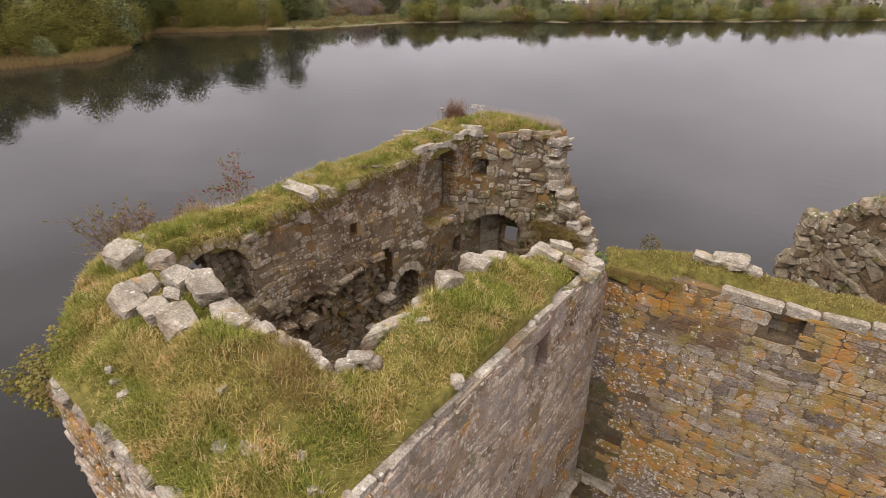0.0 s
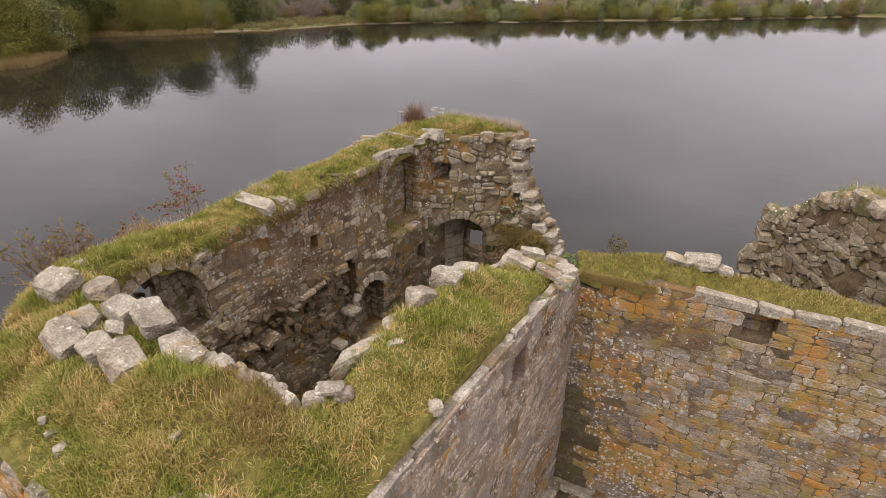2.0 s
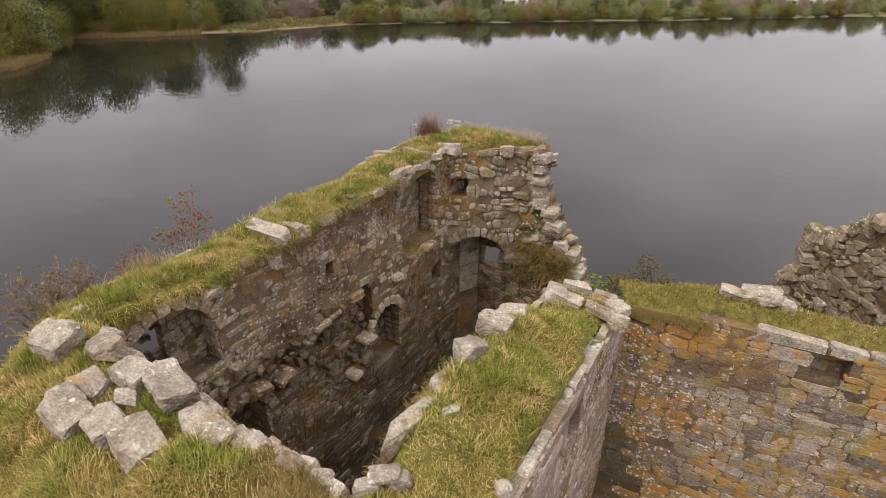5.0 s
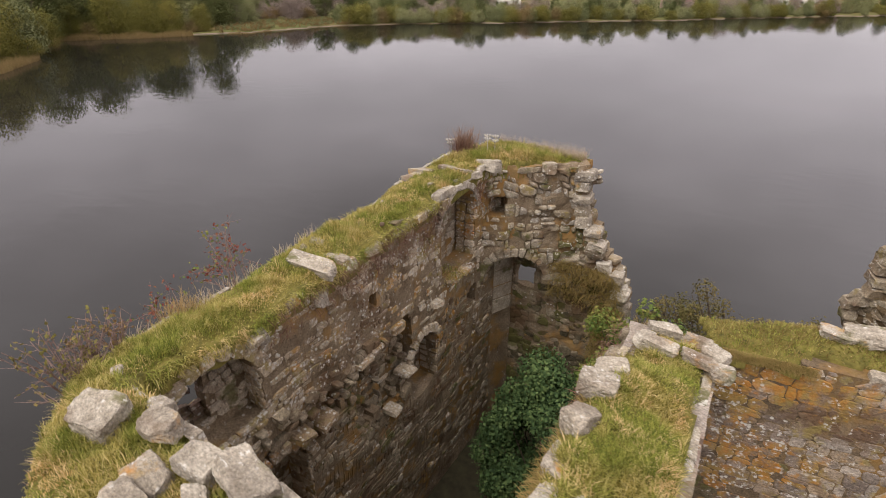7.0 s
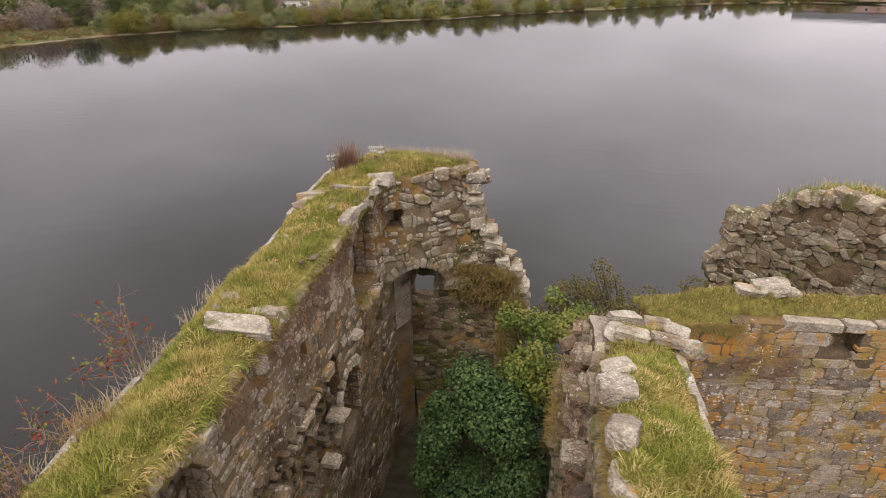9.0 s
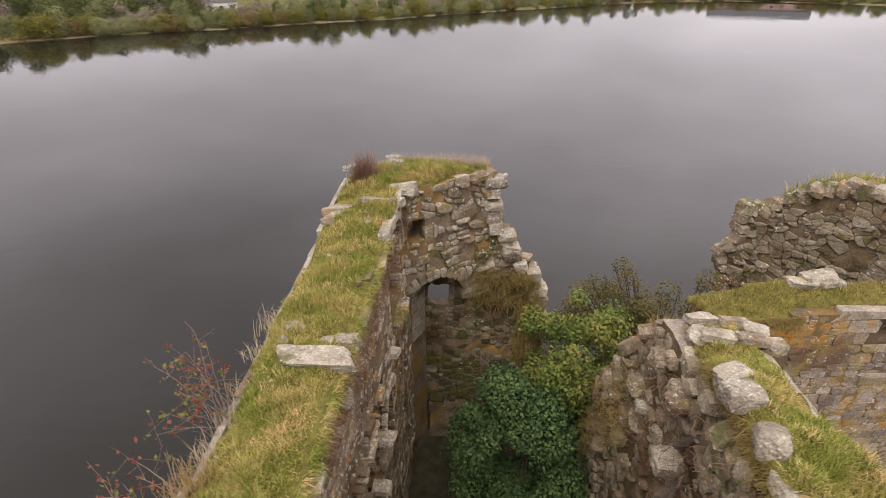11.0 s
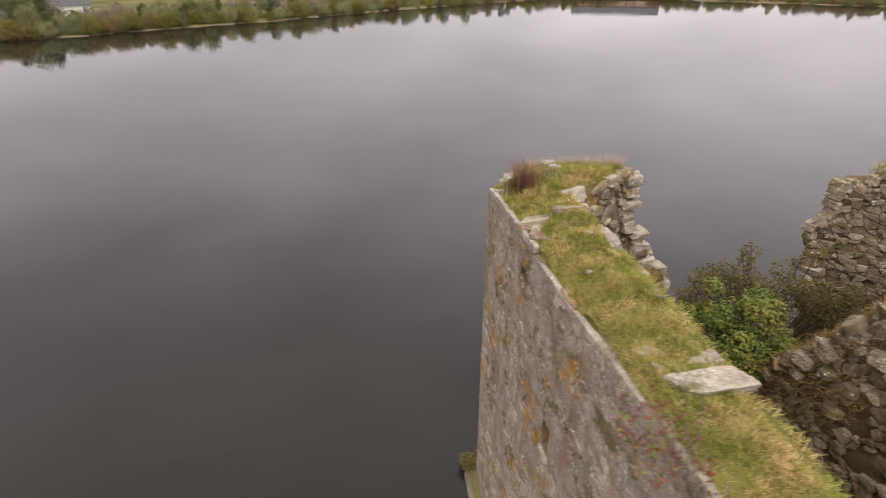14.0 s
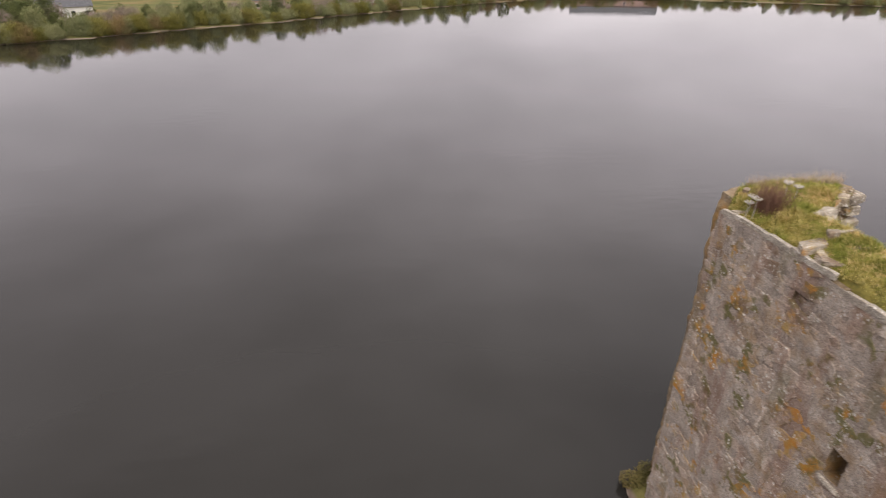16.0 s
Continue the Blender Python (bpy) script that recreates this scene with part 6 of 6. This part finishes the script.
def ground_height(x, y):
    r, a = np.hypot(x, y), np.degrees(np.arctan2(y, x))
    s = shore(a)
    q = np.c_[np.ravel(x), np.ravel(y), np.zeros(np.size(x))]
    bank = -1.5 + 1.9 * smoothstep(-2.5, 1.5, r - s + 3 * (vnoise(q, 0.09, 3).reshape(np.shape(x)) - 0.5)) + 0.6 * smoothstep(0, 40, r - s) + 14 * smoothstep(80, 900, r - s)
    box = np.hypot(np.maximum(0, np.maximum(-10.3 - x, x - 9)), np.maximum(0, np.maximum(2.5 - y, y - 14.2)))
    isle = -1.5 + 2.2 * smoothstep(2.2, 0.2, box) + 1.0 * smoothstep(1, 0, np.hypot((x - 1) / 7, (y - 8) / 5))
    return np.maximum(bank, isle)


rings = np.r_[np.arange(0, 20, 0.7), 21, 25, 30, 40, 60, 80, 100, np.arange(108, 200, 3.0), np.arange(200, 350, 5.0), 380, 430, 500, 650, 900, 1500, 3000, 4500]
na = 360
aa = np.radians(np.arange(na))
gx, gy = rings[:, None] * np.cos(aa), rings[:, None] * np.sin(aa)
gx[rings < 30] += -4.0
v = np.c_[gx.ravel(), gy.ravel(), ground_height(gx, gy).ravel()]
i, j = np.meshgrid(np.arange(len(rings) - 1), np.arange(na), indexing="ij")
i, j = i.ravel(), j.ravel()
j2 = (j + 1) % na
f = np.c_[i * na + j, (i + 1) * na + j, (i + 1) * na + j2, i * na + j2]
tagged(new("ground", fast_mesh("ground", v, f.ravel(), np.arange(len(f)) * 4, M_ground, True)), "grassy loch shore and castle islet", "ground", kind="structure")
n = 64
v = [(420 * math.cos(2 * math.pi * k / n), 420 * math.sin(2 * math.pi * k / n), 0.0) for k in range(n)]
tagged(new("water", mesh("water", v, [tuple(range(n))], M_water)), "dark still loch water reflecting a grey sky", "water", kind="structure")
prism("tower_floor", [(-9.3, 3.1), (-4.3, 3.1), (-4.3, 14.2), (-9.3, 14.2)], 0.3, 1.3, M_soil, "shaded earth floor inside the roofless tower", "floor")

kinds = [tree("willow_tree", 11, 6.5, M_willow, 1, "broad yellow-green willow on the shore", "tree", "shore trees", 34, 17000, 0.26, 0.03),
         tree("alder_tree", 13, 5.5, M_alder, 2, "dark green alder on the shore", "tree", "shore trees", 34, 17000, 0.26, 0.03),
         tree("shore_bush", 4, 3.2, M_willow, 3, "rounded yellow-green bush at the water", "bush", "shore bushes", 16, 3600, 0.22, 0.02),
         tree("shore_bush", 3.8, 3.0, M_sallow, 4, "grey-green bush at the water", "bush", "shore bushes", 16, 3600, 0.22, 0.02),
         tree("shore_bush", 3.4, 3.2, M_rust, 5, "brownish autumn bush at the water", "bush", "shore bushes", 16, 3600, 0.22, 0.02),
         tree("birch_tree", 9, 3.6, M_alder, 6, "slim dark tree above the bushes", "tree", "shore trees", 20, 4200, 0.3, 0.05),
         tree("bare_tree", 6.5, 4.6, M_bare, 8, "half-bare purple-brown tree behind the shore", "tree", "shore trees", 24, 3800, 0.26, 0.1),
         tree("sallow_tree", 7.5, 4.4, M_sallow, 9, "grey-green sallow behind the shore", "tree", "shore trees", 24, 6000, 0.3, 0.04)]
used = set()


def plant(k, deg, out, scale):
    a = radians(deg)
    rr = float(shore(deg)) + out
    x, y = rr * math.cos(a), rr * math.sin(a)
    z = float(ground_height(np.array([x]), np.array([y]))[0]) - 0.1
    m = pose(x, y, z, 0, 0, rng.uniform(0, 360)) @ Matrix.Diagonal((scale * rng.uniform(0.85, 1.2), scale, scale * rng.uniform(0.85, 1.1), 1))
    if k in used:
        ob = copy_thing(kinds[k], Matrix.Identity(4))
        ob.matrix_basis = m
    else:
        used.add(k)
        kinds[k].matrix_basis = m


for deg in np.arange(144.6, 184, 2.6):                       # wood on the near western shore
    near = 158 < deg < 164
    plant(0, deg + rng.uniform(-0.5, 0.5), rng.uniform(4, 7) + (4 if near else 0), rng.uniform(0.5, 0.85))
    plant(int(rng.choice([0, 1, 7])), deg + 1.3 + rng.uniform(-0.6, 0.6), rng.uniform(10, 18), rng.uniform(0.85, 1.15) * (1.3 if deg < 158 else 0.95))
    plant(1, deg + rng.uniform(-0.6, 0.6), rng.uniform(16, 26), rng.uniform(0.9, 1.2) * (1.3 if deg < 158 else 0.9))
    plant(int(rng.choice([2, 4, 3])), deg + 1 + rng.uniform(-0.6, 0.6), rng.uniform(3, 6), rng.uniform(0.6, 1.0))
for deg in np.arange(44, 132.5, 0.62):                       # bushes of the far shore, with gaps
    if 87.2 < deg < 88.8 or rng.random() < 0.16:
        continue
    plant(int(rng.choice([2, 3, 4], p=[0.4, 0.4, 0.2])), deg + rng.uniform(-0.3, 0.3), rng.uniform(1.5, 4.5), rng.uniform(0.45, 1.25))
for deg in np.arange(44, 133, 0.62):                         # taller growth behind them
    plant(int(rng.choice([3, 7, 5, 6, 2, 4], p=[0.2, 0.24, 0.12, 0.2, 0.14, 0.1])), deg + rng.uniform(-0.4, 0.4), rng.uniform(6, 14), rng.uniform(0.5, 0.9))
for deg in np.arange(44, 133, 1.3):
    plant(int(rng.choice([5, 7, 6], p=[0.3, 0.4, 0.3])), deg + rng.uniform(-0.6, 0.6), rng.uniform(16, 30), rng.uniform(0.55, 0.85) * (1.25 if 119 < deg < 132 else 1.0))
for deg in np.arange(131, 143, 0.9):                         # behind the meadow and its spit
    plant(int(rng.choice([6, 7, 4, 5])), deg + rng.uniform(-0.4, 0.4), rng.uniform(20, 34), rng.uniform(0.8, 1.3))


def scrub(name, deg0, deg1, out, n, size, count, leaf, material, label):
    """A far belt of scrub, too dense to count, as one mesh of leaf clumps."""
    a = rng.uniform(deg0, deg1, n)
    rr = shore(a) + rng.uniform(*out, n)
    s = rng.uniform(*size, n)
    x, y = rr * np.cos(np.radians(a)), rr * np.sin(np.radians(a))
    z = ground_height(x, y)
    blobs = np.vstack([np.c_[x + rng.normal(0, 0.5, n) * s, y + rng.normal(0, 0.5, n) * s, z + s * k, s * f] for k, f in ((0.5, 0.8), (1.1, 0.7), (1.7, 0.5))])
    ob = new(name, crown(blobs, count, leaf, material, rng, name))
    return tagged(ob, label, "scrub", kind="stuff")


scrub("scrub", 42, 133, (10, 26), 150, (0.9, 1.7), 40000, 0.36, M_sallow, "low grey-green scrub behind the shore")
scrub("scrub", 42, 133, (12, 34), 150, (1.2, 2.4), 40000, 0.42, M_alder, "dense green scrub behind the shore")
scrub("scrub", 42, 133, (8, 30), 90, (0.9, 1.8), 24000, 0.36, M_rust, "brownish autumn scrub behind the shore")
scrub("scrub", 129, 146, (24, 40), 70, (1.2, 2.4), 24000, 0.4, M_bare, "dull brown scrub behind the low meadow")
scrub("scrub", 131, 144, (1.5, 20), 420, (0.16, 0.42), 26000, 0.2, M_rust, "rough brown herbage on the low meadow")
scrub("scrub", 128, 144, (3, 22), 420, (0.16, 0.45), 26000, 0.2, M_sallow, "rough green herbage on the low meadow")
scrub("scrub", 118, 146, (40, 60), 150, (2.4, 4.2), 40000, 0.6, M_alder, "dull green wood behind the meadow")


def reeds(deg0, deg1, n, out, height, label):
    a = rng.uniform(deg0, deg1, n)
    rr = shore(a) + rng.uniform(*out, n)
    x, y = rr * np.cos(np.radians(a)), rr * np.sin(np.radians(a))
    clump = vnoise(np.c_[x, y, 0 * x], 0.28, 31)
    k = rng.random(n) < 0.25 + 1.3 * clump
    x, y, n = x[k], y[k], int(k.sum())
    blades("reeds", np.c_[x, y, np.full(n, -0.2)], height * (0.35 + 0.85 * clump[k]) * rng.uniform(0.6, 1.2, n), 0.03, 0.15, M_reed, label, "reeds", droop=0.1)


reeds(157.8, 178, 9000, (-4.5, 3.5), 1.9, "pale tan reed bed along the shore")
reeds(146, 157, 5000, (-2.5, 2.0), 1.7, "pale tan reed bed along the shore")
reeds(138.6, 143, 5000, (-1.0, 3.5), 0.45, "low orange-tan sedge on a spit")
reeds(44, 138, 9000, (0.2, 1.6), 0.5, "thin sedge at the water's edge")


def house(x, y, w, d, h, yaw, wall, label):
    ob = tagged(new("house"), label, "house", "shore houses")
    ob.matrix_world = pose(x, y, 0.9, 0, 0, yaw)
    bm = bmesh.new()
    bmesh.ops.create_cube(bm, size=1.0, matrix=Matrix.Translation((0, 0, h / 2)) @ Matrix.Diagonal((w, d, h, 1)))
    me = bpy.data.meshes.new("wall")
    bm.to_mesh(me)
    bm.free()
    me.materials.append(wall)
    part("wall", me, ob)
    o = 0.35
    v = [(-w / 2 - o, -d / 2 - o, h), (w / 2 + o, -d / 2 - o, h), (w / 2 + o, d / 2 + o, h), (-w / 2 - o, d / 2 + o, h), (-w / 2 - o, 0, h + d * 0.45), (w / 2 + o, 0, h + d * 0.45)]
    part("roof", mesh("roof", v, [(0, 1, 5, 4), (2, 3, 4, 5), (0, 4, 3), (1, 2, 5), (3, 2, 1, 0)], M_slate), ob)
    for k in range(4):
        xx = -w / 2 + w * (k + 0.5) / 4
        for zz in (1.5, 4.2)[: 2 if h > 4.5 else 1]:
            win = part("window", None, ob)
            win.location = (xx, -d / 2, zz)
            part("frame", mesh("frame", [(sx * (0.55 + e), -0.04, sz * (0.65 + e)) for e in (0, 0.09) for sx, sz in ((-1, -1), (1, -1), (1, 1), (-1, 1))] + [(sx * 0.64, 0.02, sz * 0.74) for sx, sz in ((-1, -1), (1, -1), (1, 1), (-1, 1))],
                               [(i, (i + 1) % 4, 4 + (i + 1) % 4, 4 + i) for i in range(4)] + [(4 + i, 4 + (i + 1) % 4, 8 + (i + 1) % 4, 8 + i) for i in range(4)], M_white), win)
            part("pane", mesh("pane", [(-0.56, -0.02, -0.66), (0.56, -0.02, -0.66), (0.56, -0.02, 0.66), (-0.56, -0.02, 0.66)], [(0, 1, 2, 3)], M_pane), win)
    return ob


M_slate = plain_material("slate_roof", (0.08, 0.08, 0.085), (0.14, 0.14, 0.15), 2)
M_white = plain_material("white_render", (0.68, 0.66, 0.63), (0.78, 0.76, 0.73), 1)
M_brick = plain_material("red_stone", (0.34, 0.22, 0.19), (0.45, 0.32, 0.28), 2)
g = Graph("window_glass")
M_pane = g.done(g.ramp(g.noise(1.0), (0.3, (0.02, 0.022, 0.025)), (0.7, (0.035, 0.037, 0.04))), 0.08, spec=0.5)
for x, y, w, d, h, yaw, wm in ((-107, 211, 15, 8, 3.4, 26, M_white), (-15, 268, 9, 7, 3.2, 6, M_white), (-2, 272, 10, 7, 3.2, 2, M_white), (-47, 243, 12, 8, 3.2, 12, M_brick), (131, 309, 46, 9, 3.2, -25, M_brick), (-128, 205, 10, 8, 3.2, 32, M_brick)):
    house(x, y, w, d, h, yaw, wm, "white-rendered house with a slate roof" if wm is M_white else "red stone building with a slate roof")
